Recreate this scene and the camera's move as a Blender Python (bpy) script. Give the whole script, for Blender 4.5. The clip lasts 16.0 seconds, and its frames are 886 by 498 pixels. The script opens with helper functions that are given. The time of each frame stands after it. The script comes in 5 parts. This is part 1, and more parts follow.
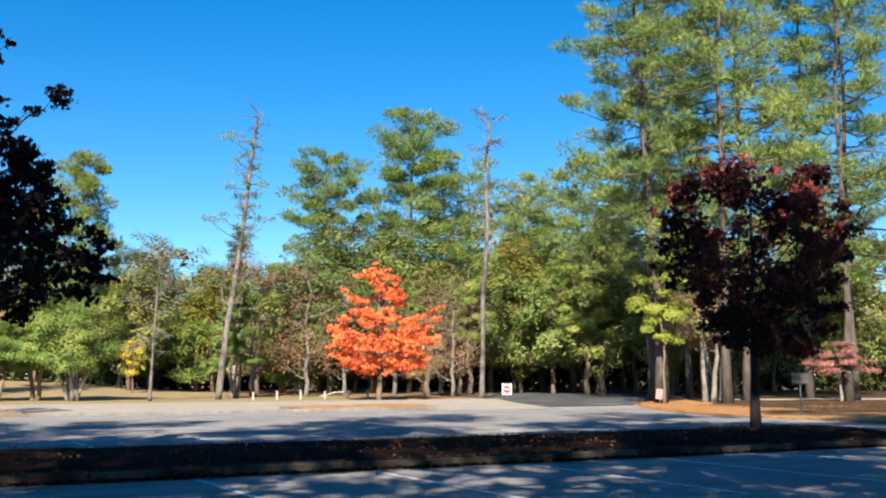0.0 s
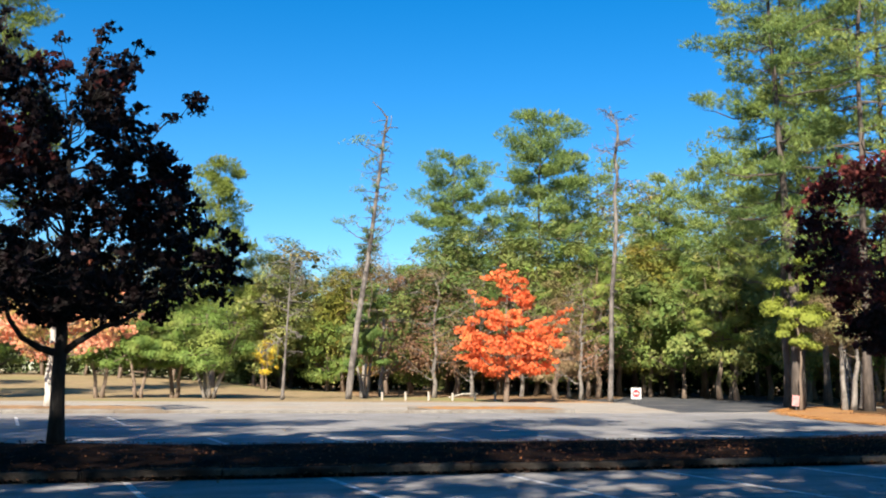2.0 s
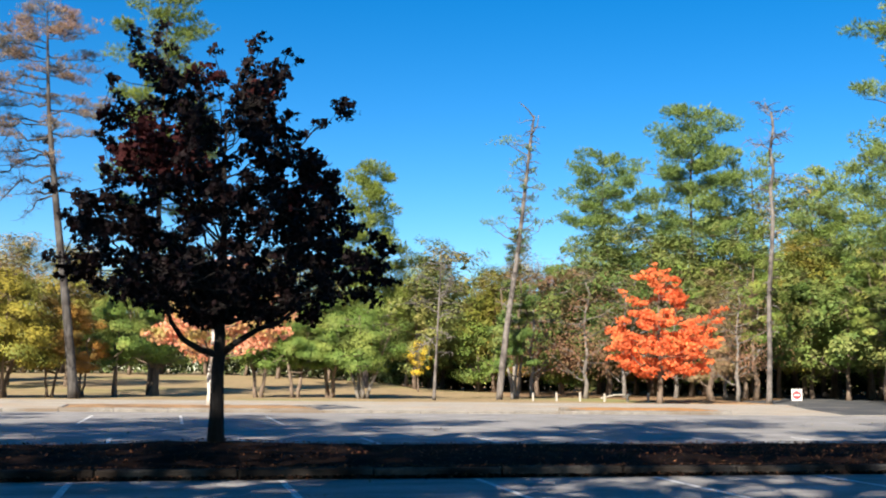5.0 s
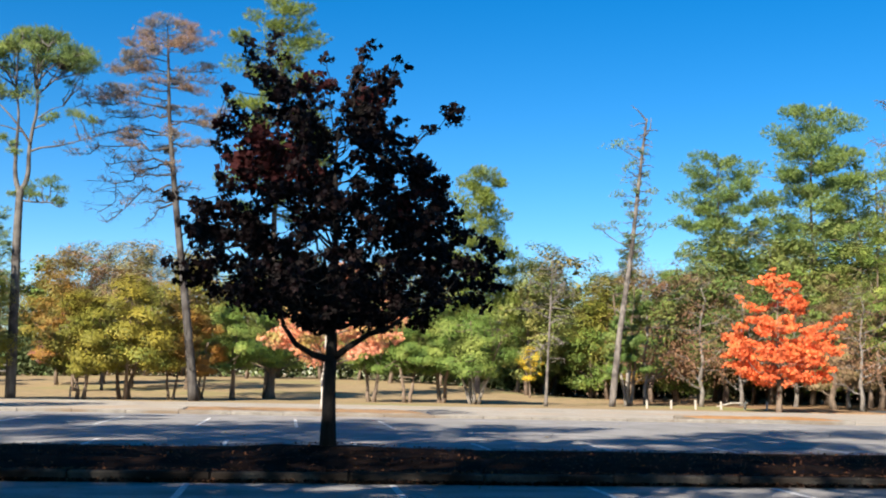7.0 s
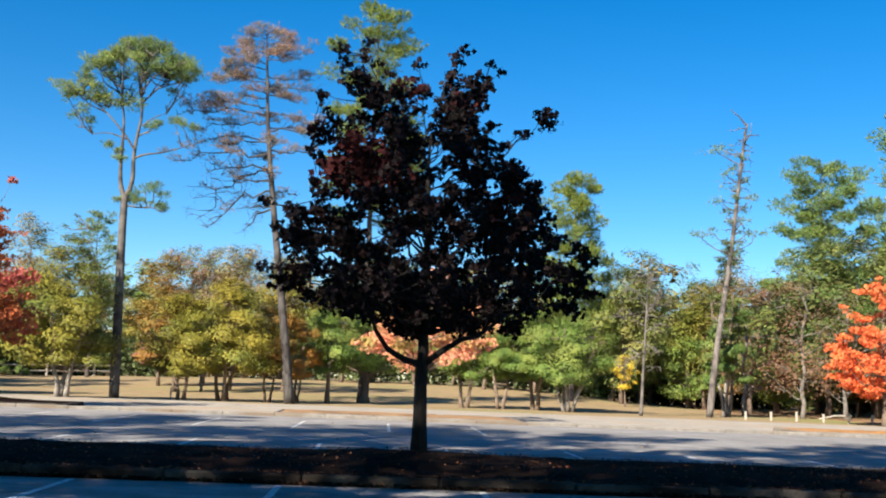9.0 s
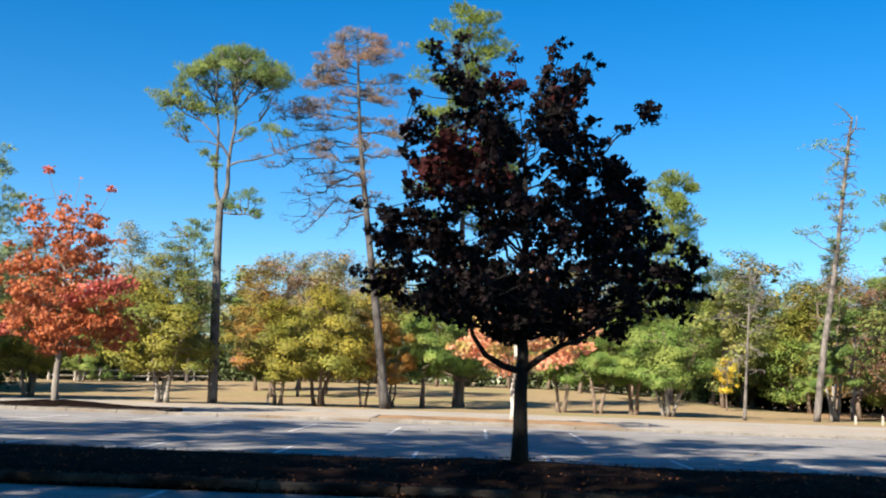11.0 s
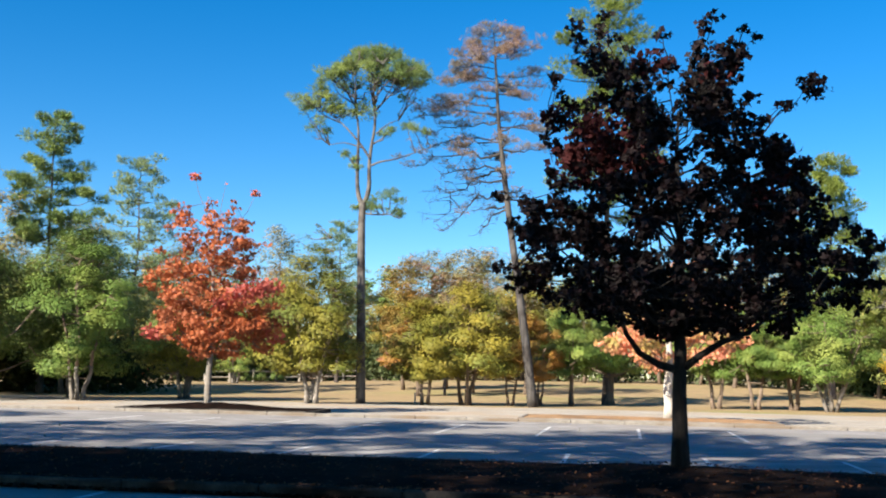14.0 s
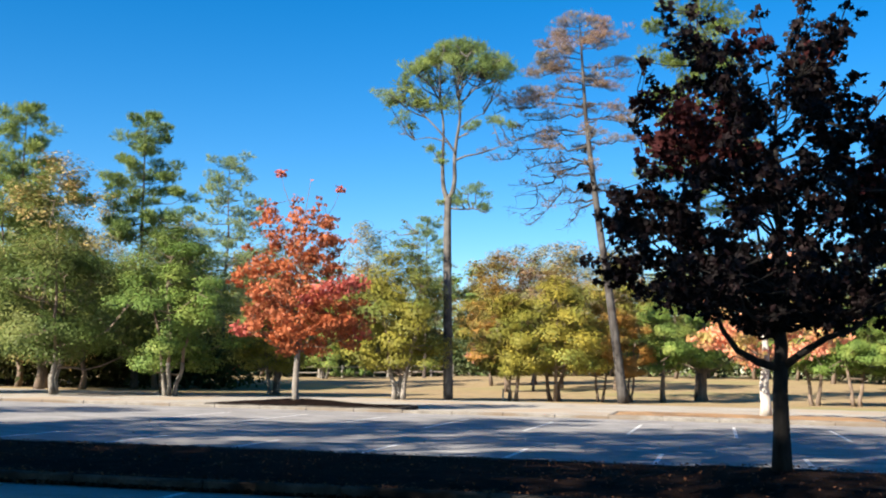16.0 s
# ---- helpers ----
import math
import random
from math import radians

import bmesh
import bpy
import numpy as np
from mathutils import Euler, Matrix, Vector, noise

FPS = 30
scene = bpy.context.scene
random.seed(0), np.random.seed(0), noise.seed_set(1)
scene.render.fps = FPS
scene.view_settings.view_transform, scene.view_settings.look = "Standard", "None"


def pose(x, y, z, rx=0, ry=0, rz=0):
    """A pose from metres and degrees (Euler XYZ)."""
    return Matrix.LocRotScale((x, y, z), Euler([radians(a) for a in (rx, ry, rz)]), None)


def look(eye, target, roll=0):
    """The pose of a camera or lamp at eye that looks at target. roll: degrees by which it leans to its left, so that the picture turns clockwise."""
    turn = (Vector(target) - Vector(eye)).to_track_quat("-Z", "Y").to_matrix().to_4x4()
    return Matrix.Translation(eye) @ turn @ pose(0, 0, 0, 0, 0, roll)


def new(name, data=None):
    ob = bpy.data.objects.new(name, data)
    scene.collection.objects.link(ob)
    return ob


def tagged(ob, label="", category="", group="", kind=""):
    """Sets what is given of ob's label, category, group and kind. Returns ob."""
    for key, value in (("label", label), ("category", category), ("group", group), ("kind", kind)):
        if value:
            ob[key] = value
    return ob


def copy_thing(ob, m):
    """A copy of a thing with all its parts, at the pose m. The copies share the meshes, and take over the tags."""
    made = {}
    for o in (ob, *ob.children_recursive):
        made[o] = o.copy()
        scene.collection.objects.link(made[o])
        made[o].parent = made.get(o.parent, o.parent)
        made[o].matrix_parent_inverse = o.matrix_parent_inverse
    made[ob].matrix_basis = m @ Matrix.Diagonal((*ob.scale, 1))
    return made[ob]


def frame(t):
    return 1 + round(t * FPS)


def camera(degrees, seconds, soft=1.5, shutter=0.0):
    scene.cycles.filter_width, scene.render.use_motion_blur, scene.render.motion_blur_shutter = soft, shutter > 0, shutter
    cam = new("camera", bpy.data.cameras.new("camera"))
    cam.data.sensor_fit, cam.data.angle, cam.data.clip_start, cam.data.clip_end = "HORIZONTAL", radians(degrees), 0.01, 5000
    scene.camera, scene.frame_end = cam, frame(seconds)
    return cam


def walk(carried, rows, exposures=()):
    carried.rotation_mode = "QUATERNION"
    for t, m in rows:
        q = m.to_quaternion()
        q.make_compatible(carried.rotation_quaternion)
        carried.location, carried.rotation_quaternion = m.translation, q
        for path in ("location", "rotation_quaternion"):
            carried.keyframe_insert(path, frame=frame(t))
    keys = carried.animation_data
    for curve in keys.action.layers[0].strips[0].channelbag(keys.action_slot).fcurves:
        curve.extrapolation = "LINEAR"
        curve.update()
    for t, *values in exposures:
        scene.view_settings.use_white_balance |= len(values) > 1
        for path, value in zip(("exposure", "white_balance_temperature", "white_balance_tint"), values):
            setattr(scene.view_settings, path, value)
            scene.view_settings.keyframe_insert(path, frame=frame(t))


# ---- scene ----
# ---- camera ----
cam = camera(44.42, 16.0, soft=2.05)
ROWS = [
    # seconds, x, y, z, yaw, pitch, roll
    (0.0, -0.180, -0.475, 1.466, -28.63, 6.57, -0.02),
    (0.5, -0.170, -0.464, 1.467, -27.23, 6.62, -0.41),
    (1.0, -0.160, -0.453, 1.468, -25.25, 6.65, -0.69),
    (1.5, -0.150, -0.442, 1.468, -23.48, 6.69, -0.93),
    (2.0, -0.140, -0.431, 1.469, -21.94, 6.64, -0.76),
    (2.5, -0.130, -0.420, 1.470, -20.32, 6.72, -0.89),
    (3.0, -0.120, -0.410, 1.470, -18.70, 6.74, -1.13),
    (3.5, -0.110, -0.399, 1.471, -17.11, 6.66, -1.26),
    (4.0, -0.100, -0.388, 1.472, -16.12, 6.54, -1.03),
    (6.5, -0.045, -0.319, 1.476, -9.73, 6.75, -1.11),
    (7.0, -0.033, -0.302, 1.477, -8.15, 6.75, -1.27),
    (7.5, -0.020, -0.284, 1.477, -6.86, 6.85, -1.58),
    (8.0, -0.007, -0.265, 1.478, -5.51, 6.88, -1.83),
    (8.5, 0.007, -0.244, 1.479, -4.61, 6.87, -2.05),
    (9.0, 0.021, -0.222, 1.480, -3.22, 6.93, -2.19),
    (9.5, 0.001, -0.030, 1.497, -1.68, 6.90, -2.11),
    (12.0, -0.075, 0.692, 1.560, 4.16, 6.93, -1.90),
    (12.5, -0.093, 0.862, 1.575, 5.76, 6.84, -1.80),
    (13.0, -0.110, 1.020, 1.589, 7.26, 6.73, -1.72),
    (13.5, -0.124, 1.161, 1.602, 8.53, 6.63, -1.60),
    (14.0, -0.138, 1.293, 1.613, 9.40, 6.54, -1.14),
    (14.5, -0.154, 1.444, 1.627, 10.64, 6.45, -1.19),
    (15.0, -0.168, 1.579, 1.638, 12.04, 6.33, -1.53),
    (15.5, -0.182, 1.712, 1.650, 12.94, 6.31, -1.41),
    (16.0, -0.195, 1.829, 1.660, 14.05, 6.19, -1.08),
]
EXPOSURES = [(0.0, 1.45), (7.0, 1.43), (9.5, 1.45), (12.5, 1.53), (16.0, 1.60)]
walk(cam, [(t, pose(x, y, z, 90 + pitch, roll, yaw)) for t, x, y, z, yaw, pitch, roll in ROWS],
     exposures=EXPOSURES)

# ---- sky and sun ----
SUN_ELEVATION, SUN_AZIMUTH = 33.0, 216.0   # degrees; azimuth clockwise from +y, so behind and to the left
world = bpy.data.worlds.new("sky")
scene.world = world
world.use_nodes = True
wn = world.node_tree.nodes
sky = wn.new("ShaderNodeTexSky")
sky.sky_type, sky.sun_disc = "NISHITA", False
sky.sun_elevation, sky.sun_rotation = radians(SUN_ELEVATION), radians(SUN_AZIMUTH)
sky.altitude, sky.air_density, sky.dust_density, sky.ozone_density = 1000, 1.0, 0.0, 4.0
wn["Background"].inputs["Strength"].default_value = 0.06
deep = wn.new("ShaderNodeHueSaturation")
deep.inputs["Saturation"].default_value = 1.38
world.node_tree.links.new(sky.outputs["Color"], deep.inputs["Color"])
world.node_tree.links.new(deep.outputs["Color"], wn["Background"].inputs["Color"])
sun_data = bpy.data.lights.new("sun", "SUN")
sun_data.energy, sun_data.angle, sun_data.color = 5.0, radians(0.55), (1.0, 0.885, 0.74)
sun = new("sun", sun_data)
ce = math.cos(radians(SUN_ELEVATION))
TO_SUN = Vector((math.sin(radians(SUN_AZIMUTH)) * ce, math.cos(radians(SUN_AZIMUTH)) * ce, math.sin(radians(SUN_ELEVATION))))
sun.matrix_world = look(TO_SUN * 120, (0, 0, 0))


# ---- materials ----
def material(name):
    m = bpy.data.materials.new(name)
    m.use_nodes = True
    return m, m.node_tree.nodes, m.node_tree.links, m.node_tree.nodes["Principled BSDF"]


def ramp(nodes, stops, smooth=True):
    r = nodes.new("ShaderNodeValToRGB")
    if not smooth:
        r.color_ramp.interpolation = "CONSTANT"
    els = r.color_ramp.elements
    while len(els) < len(stops):
        els.new(0.5)
    for e, (at, colour) in zip(els, stops):
        e.position, e.color = at, (*colour, 1)
    return r


def noise_node(nodes, links, scale, detail=4.0, rough=0.6, coord=None, stretch=None):
    n = nodes.new("ShaderNodeTexNoise")
    n.inputs["Scale"].default_value, n.inputs["Detail"].default_value, n.inputs["Roughness"].default_value = scale, detail, rough
    if coord is not None:
        if stretch:
            mp = nodes.new("ShaderNodeMapping")
            mp.inputs["Scale"].default_value = stretch
            links.new(coord, mp.inputs["Vector"])
            coord = mp.outputs["Vector"]
        links.new(coord, n.inputs["Vector"])
    return n


def mix(nodes, links, a, b, fac, mode="MIX"):
    m = nodes.new("ShaderNodeMix")
    m.data_type, m.blend_type = "RGBA", mode
    for socket, value in ((m.inputs[6], a), (m.inputs[7], b), (m.inputs[0], fac)):
        if isinstance(value, (tuple, list)):
            socket.default_value = (*value, 1)
        elif isinstance(value, (int, float)):
            socket.default_value = value
        else:
            links.new(value, socket)
    return m.outputs[2]


def bump(nodes, links, height, strength, distance, bsdf):
    b = nodes.new("ShaderNodeBump")
    b.inputs["Strength"].default_value, b.inputs["Distance"].default_value = strength, distance
    links.new(height, b.inputs["Height"])
    links.new(b.outputs["Normal"], bsdf.inputs["Normal"])


def surface(name, stops, scale, fine, rough=0.9, relief=0.01, large=None, stretch=None, gloss=0.3):
    """Two scales of noise on the colour, fine relief."""
    m, nodes, links, bsdf = material(name)
    co = nodes.new("ShaderNodeTexCoord").outputs["Object"]
    a = noise_node(nodes, links, scale, 5, 0.65, co, stretch)
    r = ramp(nodes, stops)
    links.new(a.outputs["Fac"], r.inputs["Fac"])
    b = noise_node(nodes, links, fine, 3, 0.7, co, stretch)
    g = ramp(nodes, [(0.3, (0.72, 0.72, 0.72)), (0.7, (1.25, 1.25, 1.25))])
    links.new(b.outputs["Fac"], g.inputs["Fac"])
    out = mix(nodes, links, r.outputs["Color"], g.outputs["Color"], 1.0, "MULTIPLY")
    if large:
        c = noise_node(nodes, links, large[0], 3, 0.5, co)
        f = ramp(nodes, [(large[2], (0, 0, 0)), (large[3], (1, 1, 1))])
        links.new(c.outputs["Fac"], f.inputs["Fac"])
        out = mix(nodes, links, out, large[1], f.outputs["Color"])
    links.new(out, bsdf.inputs["Base Color"])
    bsdf.inputs["Roughness"].default_value = rough
    bsdf.inputs["Specular IOR Level"].default_value = gloss
    bump(nodes, links, b.outputs["Fac"], 0.6, relief, bsdf)
    return m


def foliage(name, stops, patch=None, patch_scale=0.5, translucent=0.25, rough=0.6):
    """Leaf colour from leaf to leaf, with patches of another colour through the crown."""
    m, nodes, links, bsdf = material(name)
    geo = nodes.new("ShaderNodeNewGeometry")
    r = ramp(nodes, stops)
    narrow = nodes.new("ShaderNodeMapRange")
    narrow.inputs["To Min"].default_value, narrow.inputs["To Max"].default_value = 0.36, 0.66
    links.new(geo.outputs["Random Per Island"], narrow.inputs["Value"])
    links.new(narrow.outputs["Result"], r.inputs["Fac"])
    colour = r.outputs["Color"]
    co = nodes.new("ShaderNodeTexCoord").outputs["Object"]
    if patch:
        n = noise_node(nodes, links, patch_scale, 2, 0.5, co)
        f = ramp(nodes, [(0.46, (0, 0, 0)), (0.62, (1, 1, 1))])
        links.new(n.outputs["Fac"], f.inputs["Fac"])
        colour = mix(nodes, links, colour, patch, f.outputs["Color"])
    spray = noise_node(nodes, links, 1.3, 2, 0.5, co)
    tone = ramp(nodes, [(0.35, (0.72, 0.74, 0.76)), (0.65, (1.3, 1.26, 1.2))])
    links.new(spray.outputs["Fac"], tone.inputs["Fac"])
    colour = mix(nodes, links, colour, tone.outputs["Color"], 1.0, "MULTIPLY")
    info = nodes.new("ShaderNodeObjectInfo")
    t = ramp(nodes, [(0.0, (0.78, 0.84, 0.8)), (1.0, (1.2, 1.12, 1.1))])
    links.new(info.outputs["Random"], t.inputs["Fac"])
    colour = mix(nodes, links, colour, t.outputs["Color"], 1.0, "MULTIPLY")
    links.new(colour, bsdf.inputs["Base Color"])
    bsdf.inputs["Roughness"].default_value = rough
    bsdf.inputs["Specular IOR Level"].default_value = 0.25
    tr = nodes.new("ShaderNodeBsdfTranslucent")
    links.new(colour, tr.inputs["Color"])
    ms = nodes.new("ShaderNodeMixShader")
    ms.inputs[0].default_value = translucent
    links.new(bsdf.outputs[0], ms.inputs[1])
    links.new(tr.outputs[0], ms.inputs[2])
    links.new(ms.outputs[0], nodes["Material Output"].inputs["Surface"])
    return m


ASPHALT = surface("worn asphalt", [(0.3, (0.135, 0.132, 0.13)), (0.5, (0.225, 0.22, 0.215)), (0.72, (0.33, 0.325, 0.315))], 1.1, 26, 0.9, 0.012,
                  (0.16, (0.19, 0.185, 0.175), 0.5, 0.7), (0.6, 1.3, 1))
PALE_DRIVE = surface("sunbleached gravel-strewn asphalt", [(0.3, (0.22, 0.20, 0.165)), (0.7, (0.40, 0.37, 0.32))], 0.9, 14, 0.95, 0.006,
                     (0.22, (0.33, 0.25, 0.17), 0.5, 0.7), (0.4, 1.4, 1))
PAINT = surface("worn white road paint", [(0.36, (0.30, 0.30, 0.30)), (0.58, (0.68, 0.68, 0.67))], 7, 40, 0.7, 0.002)
# Kerb concrete in a shaded and a sunlit tone, both with stains.
CONCRETE_SHADED = surface("weathered dirt-stained kerb concrete, toned down for shade", [(0.3, (0.032, 0.029, 0.026)), (0.7, (0.105, 0.098, 0.088))], 2.5, 30, 0.9, 0.008, (0.9, (0.018, 0.015, 0.013), 0.42, 0.58), gloss=0.08)
CONCRETE_SUNLIT = surface("stained kerb concrete, toned up as sunlit", [(0.3, (0.135, 0.125, 0.11)), (0.7, (0.25, 0.235, 0.21))], 2.5, 30, 0.9, 0.006, (0.5, (0.15, 0.12, 0.09), 0.48, 0.64), gloss=0.15)
# Mulch colour holds the deep shade lying on the islands, hence almost black.
MULCH_SHADED = surface("leaf-strewn mulch darkened as in shade", [(0.3, (0.003, 0.0022, 0.0019)), (0.5, (0.008, 0.005, 0.004)), (0.75, (0.022, 0.0115, 0.008))], 3.0, 22, 0.95, 0.05, gloss=0.03)
DULL_STRAW = surface("faded brown pine straw", [(0.3, (0.20, 0.12, 0.06)), (0.7, (0.33, 0.21, 0.11))], 1.2, 16, 0.95, 0.03, (0.4, (0.10, 0.06, 0.035), 0.5, 0.7))
LITTER_SHADED = surface("needle and leaf litter with pine shade in its tone", [(0.3, (0.03, 0.021, 0.013)), (0.7, (0.11, 0.07, 0.038))], 0.9, 12, 0.95, 0.03, (0.3, (0.20, 0.11, 0.045), 0.55, 0.72), gloss=0.1)
# Tree shade painted as the dark tone, sun streaks as the paler patches.
ROAD_DAPPLED = surface("road asphalt with painted shade and sun streaks", [(0.3, (0.045, 0.05, 0.056)), (0.7, (0.085, 0.09, 0.096))], 0.5, 14, 0.9, 0.006, (0.45, (0.13, 0.125, 0.12), 0.52, 0.64), (0.35, 1.6, 1), 0.15)
STRAW = surface("orange pine straw", [(0.3, (0.25, 0.11, 0.034)), (0.7, (0.40, 0.21, 0.072))], 1.2, 16, 0.95, 0.03, (0.25, (0.34, 0.21, 0.10), 0.5, 0.7))
LAWN = surface("dry autumn lawn", [(0.3, (0.18, 0.13, 0.068)), (0.5, (0.29, 0.215, 0.115)), (0.72, (0.165, 0.14, 0.062))], 0.4, 9, 0.95, 0.04,
               (0.05, (0.20, 0.20, 0.07), 0.52, 0.68))
BARK = surface("grey-brown bark", [(0.3, (0.10, 0.075, 0.055)), (0.7, (0.22, 0.17, 0.13))], 3, 14, 0.95, 0.03, None, (1, 1, 0.25))
BARK_PALE = surface("pale grey bark", [(0.3, (0.135, 0.122, 0.105)), (0.7, (0.29, 0.268, 0.235))], 3, 10, 0.9, 0.02, (1.5, (0.10, 0.09, 0.078), 0.5, 0.64), (1, 1, 0.35))
BARK_WHITE = surface("whitish maple bark", [(0.3, (0.34, 0.32, 0.29)), (0.7, (0.52, 0.50, 0.46))], 3, 10, 0.9, 0.02, (1.2, (0.25, 0.23, 0.20), 0.52, 0.66), (1, 1, 0.35))
BARK_GREY = surface("mid grey bark", [(0.3, (0.06, 0.056, 0.052)), (0.7, (0.16, 0.15, 0.138))], 3, 10, 0.9, 0.03, (1.2, (0.045, 0.04, 0.038), 0.46, 0.6), (1, 1, 0.3))
BARK_ASH = surface("ash grey bark", [(0.3, (0.12, 0.11, 0.10)), (0.7, (0.27, 0.25, 0.225))], 3, 10, 0.9, 0.02, (1.2, (0.08, 0.07, 0.06), 0.5, 0.62), (1, 1, 0.35))
BARK_PINE = surface("plated pine bark", [(0.3, (0.045, 0.037, 0.032)), (0.7, (0.12, 0.10, 0.085))], 4, 9, 0.95, 0.04, None, (1, 1, 0.3))
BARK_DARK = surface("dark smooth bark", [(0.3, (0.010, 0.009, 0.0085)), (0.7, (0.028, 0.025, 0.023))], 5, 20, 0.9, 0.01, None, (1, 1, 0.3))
BARK_ASH_DARK = surface("grey weathered pine bark", [(0.3, (0.046, 0.043, 0.041)), (0.7, (0.10, 0.094, 0.089))], 4, 9, 0.95, 0.04, (0.8, (0.035, 0.03, 0.028), 0.48, 0.62), (1, 1, 0.3))
DEADWOOD = surface("weathered dead wood", [(0.3, (0.085, 0.077, 0.07)), (0.7, (0.225, 0.205, 0.185))], 5, 14, 0.95, 0.05, (1.3, (0.06, 0.054, 0.05), 0.46, 0.6), (1, 1, 0.3))
TIMBER = surface("weathered pale timber", [(0.3, (0.26, 0.24, 0.20)), (0.7, (0.42, 0.39, 0.34))], 6, 20, 0.9, 0.01, None, (1, 1, 0.2))

# Copper leaves taken down to near black: the crown's shade is in this colour.
L_RED_SHADED = foliage("copper leaves darkened for shade", [(0.3, (0.0011, 0.000605, 0.0009)), (0.5, (0.00302, 0.00121, 0.00168)), (0.66, (0.0116, 0.00341, 0.0048))], (0.0066, 0.00176, 0.00264), 0.5, 0.05, 0.7)
# Lit copy of the near maples' leaves, for spots that catch the sun.
L_RED_SUNLIT = foliage("red leaves brightened as if sunlit", [(0.0, (0.0242, 0.00648, 0.00756)), (0.5, (0.0543, 0.0108, 0.0126)), (1.0, (0.0966, 0.0194, 0.0202))], None, 0.6, 0.1, 0.9)
L_MAROON = foliage("maroon leaves", [(0.0, (0.0205, 0.011, 0.0107)), (0.6, (0.0574, 0.0184, 0.0179)), (1.0, (0.287, 0.0589, 0.05))], (0.205, 0.0442, 0.0393), 0.6, 0.08, 0.9)
L_FLAME = foliage("flame orange leaves", [(0.0, (0.52, 0.09, 0.03)), (0.5, (0.70, 0.16, 0.06)), (1.0, (0.80, 0.24, 0.09))], (0.76, 0.22, 0.08), 0.7, 0.3)
L_RUST = foliage("brick orange leaves", [(0.0, (0.312, 0.0712, 0.0315)), (0.5, (0.437, 0.123, 0.0495)), (1.0, (0.489, 0.18, 0.072))], (0.447, 0.142, 0.0675), 0.5, 0.28)
L_CRIMSON = foliage("crimson leaves", [(0.0, (0.32, 0.0601, 0.0495)), (0.5, (0.422, 0.109, 0.0891)), (1.0, (0.461, 0.175, 0.129))], None, 0.5, 0.3)
L_SALMON = foliage("salmon leaves", [(0.0, (0.53, 0.194, 0.123)), (0.5, (0.643, 0.29, 0.19)), (1.0, (0.681, 0.387, 0.237))], (0.40, 0.33, 0.11), 0.8, 0.3)
L_PINK = foliage("dull pink leaves", [(0.0, (0.18, 0.077, 0.066)), (0.5, (0.27, 0.132, 0.11)), (1.0, (0.252, 0.176, 0.121))], None, 0.5, 0.25)
L_GREEN = foliage("fresh green leaves", [(0.0, (0.0727, 0.121, 0.0268)), (0.5, (0.134, 0.213, 0.0446)), (1.0, (0.23, 0.302, 0.0714))], (0.241, 0.291, 0.0714), 0.6, 0.2)
L_DEEP = foliage("deep green leaves", [(0.0, (0.0481, 0.0919, 0.021)), (0.5, (0.103, 0.171, 0.042)), (1.0, (0.165, 0.236, 0.063))], (0.193, 0.236, 0.07), 0.5, 0.22)
L_LEAFY = foliage("summer green leaves", [(0.0, (0.0437, 0.0724, 0.0173)), (0.5, (0.091, 0.138, 0.0312)), (1.0, (0.148, 0.188, 0.0476))], (0.141, 0.166, 0.0451), 0.5, 0.2)
L_DUSTY = foliage("dusty rose-brown leaves", [(0.0, (0.167, 0.0858, 0.053)), (0.5, (0.279, 0.149, 0.0935)), (1.0, (0.347, 0.212, 0.128))], (0.234, 0.171, 0.0896), 0.4, 0.2)
L_BRUSH = foliage("brown-green brush leaves", [(0.0, (0.0765, 0.0918, 0.046)), (0.5, (0.145, 0.167, 0.0805)), (1.0, (0.212, 0.227, 0.121))], (0.111, 0.162, 0.0633), 0.25, 0.2)
L_LIME = foliage("lime green leaves", [(0.0, (0.123, 0.17, 0.025)), (0.5, (0.213, 0.264, 0.045)), (1.0, (0.287, 0.323, 0.06))], None, 0.5, 0.25)
# Leaf colour kept very dark to give the black shade below the trees.
L_SHADE_BRUSH = foliage("brush leaves with woodland shade in the colour", [(0.0, (0.0203, 0.0331, 0.00945)), (0.5, (0.0405, 0.0586, 0.0189)), (1.0, (0.0709, 0.0851, 0.0284))], (0.0607, 0.0662, 0.0236), 0.3, 0.35, 1.0)
L_MID = foliage("mid green leaves", [(0.0, (0.07, 0.105, 0.03)), (0.5, (0.15, 0.195, 0.055)), (1.0, (0.235, 0.265, 0.08))], (0.21, 0.21, 0.065), 0.5, 0.2)
L_YELLOW = foliage("yellow-green leaves", [(0.0, (0.0999, 0.121, 0.0209)), (0.5, (0.195, 0.2, 0.0352)), (1.0, (0.317, 0.264, 0.0464))], (0.275, 0.212, 0.0442), 0.5, 0.2)
L_OCHRE = foliage("golden-olive leaves", [(0.0, (0.12, 0.118, 0.0187)), (0.5, (0.216, 0.204, 0.0327)), (1.0, (0.296, 0.258, 0.0421))], (0.132, 0.163, 0.0327), 0.45, 0.2)
L_GOLD = foliage("golden leaves", [(0.0, (0.46, 0.36, 0.03)), (0.5, (0.60, 0.47, 0.05)), (1.0, (0.64, 0.46, 0.05))], None, 0.5, 0.28)
L_OLIVE = foliage("olive turning leaves", [(0.0, (0.135, 0.142, 0.0556)), (0.5, (0.238, 0.229, 0.0874)), (1.0, (0.349, 0.294, 0.111))], (0.31, 0.241, 0.0969), 0.4, 0.2)
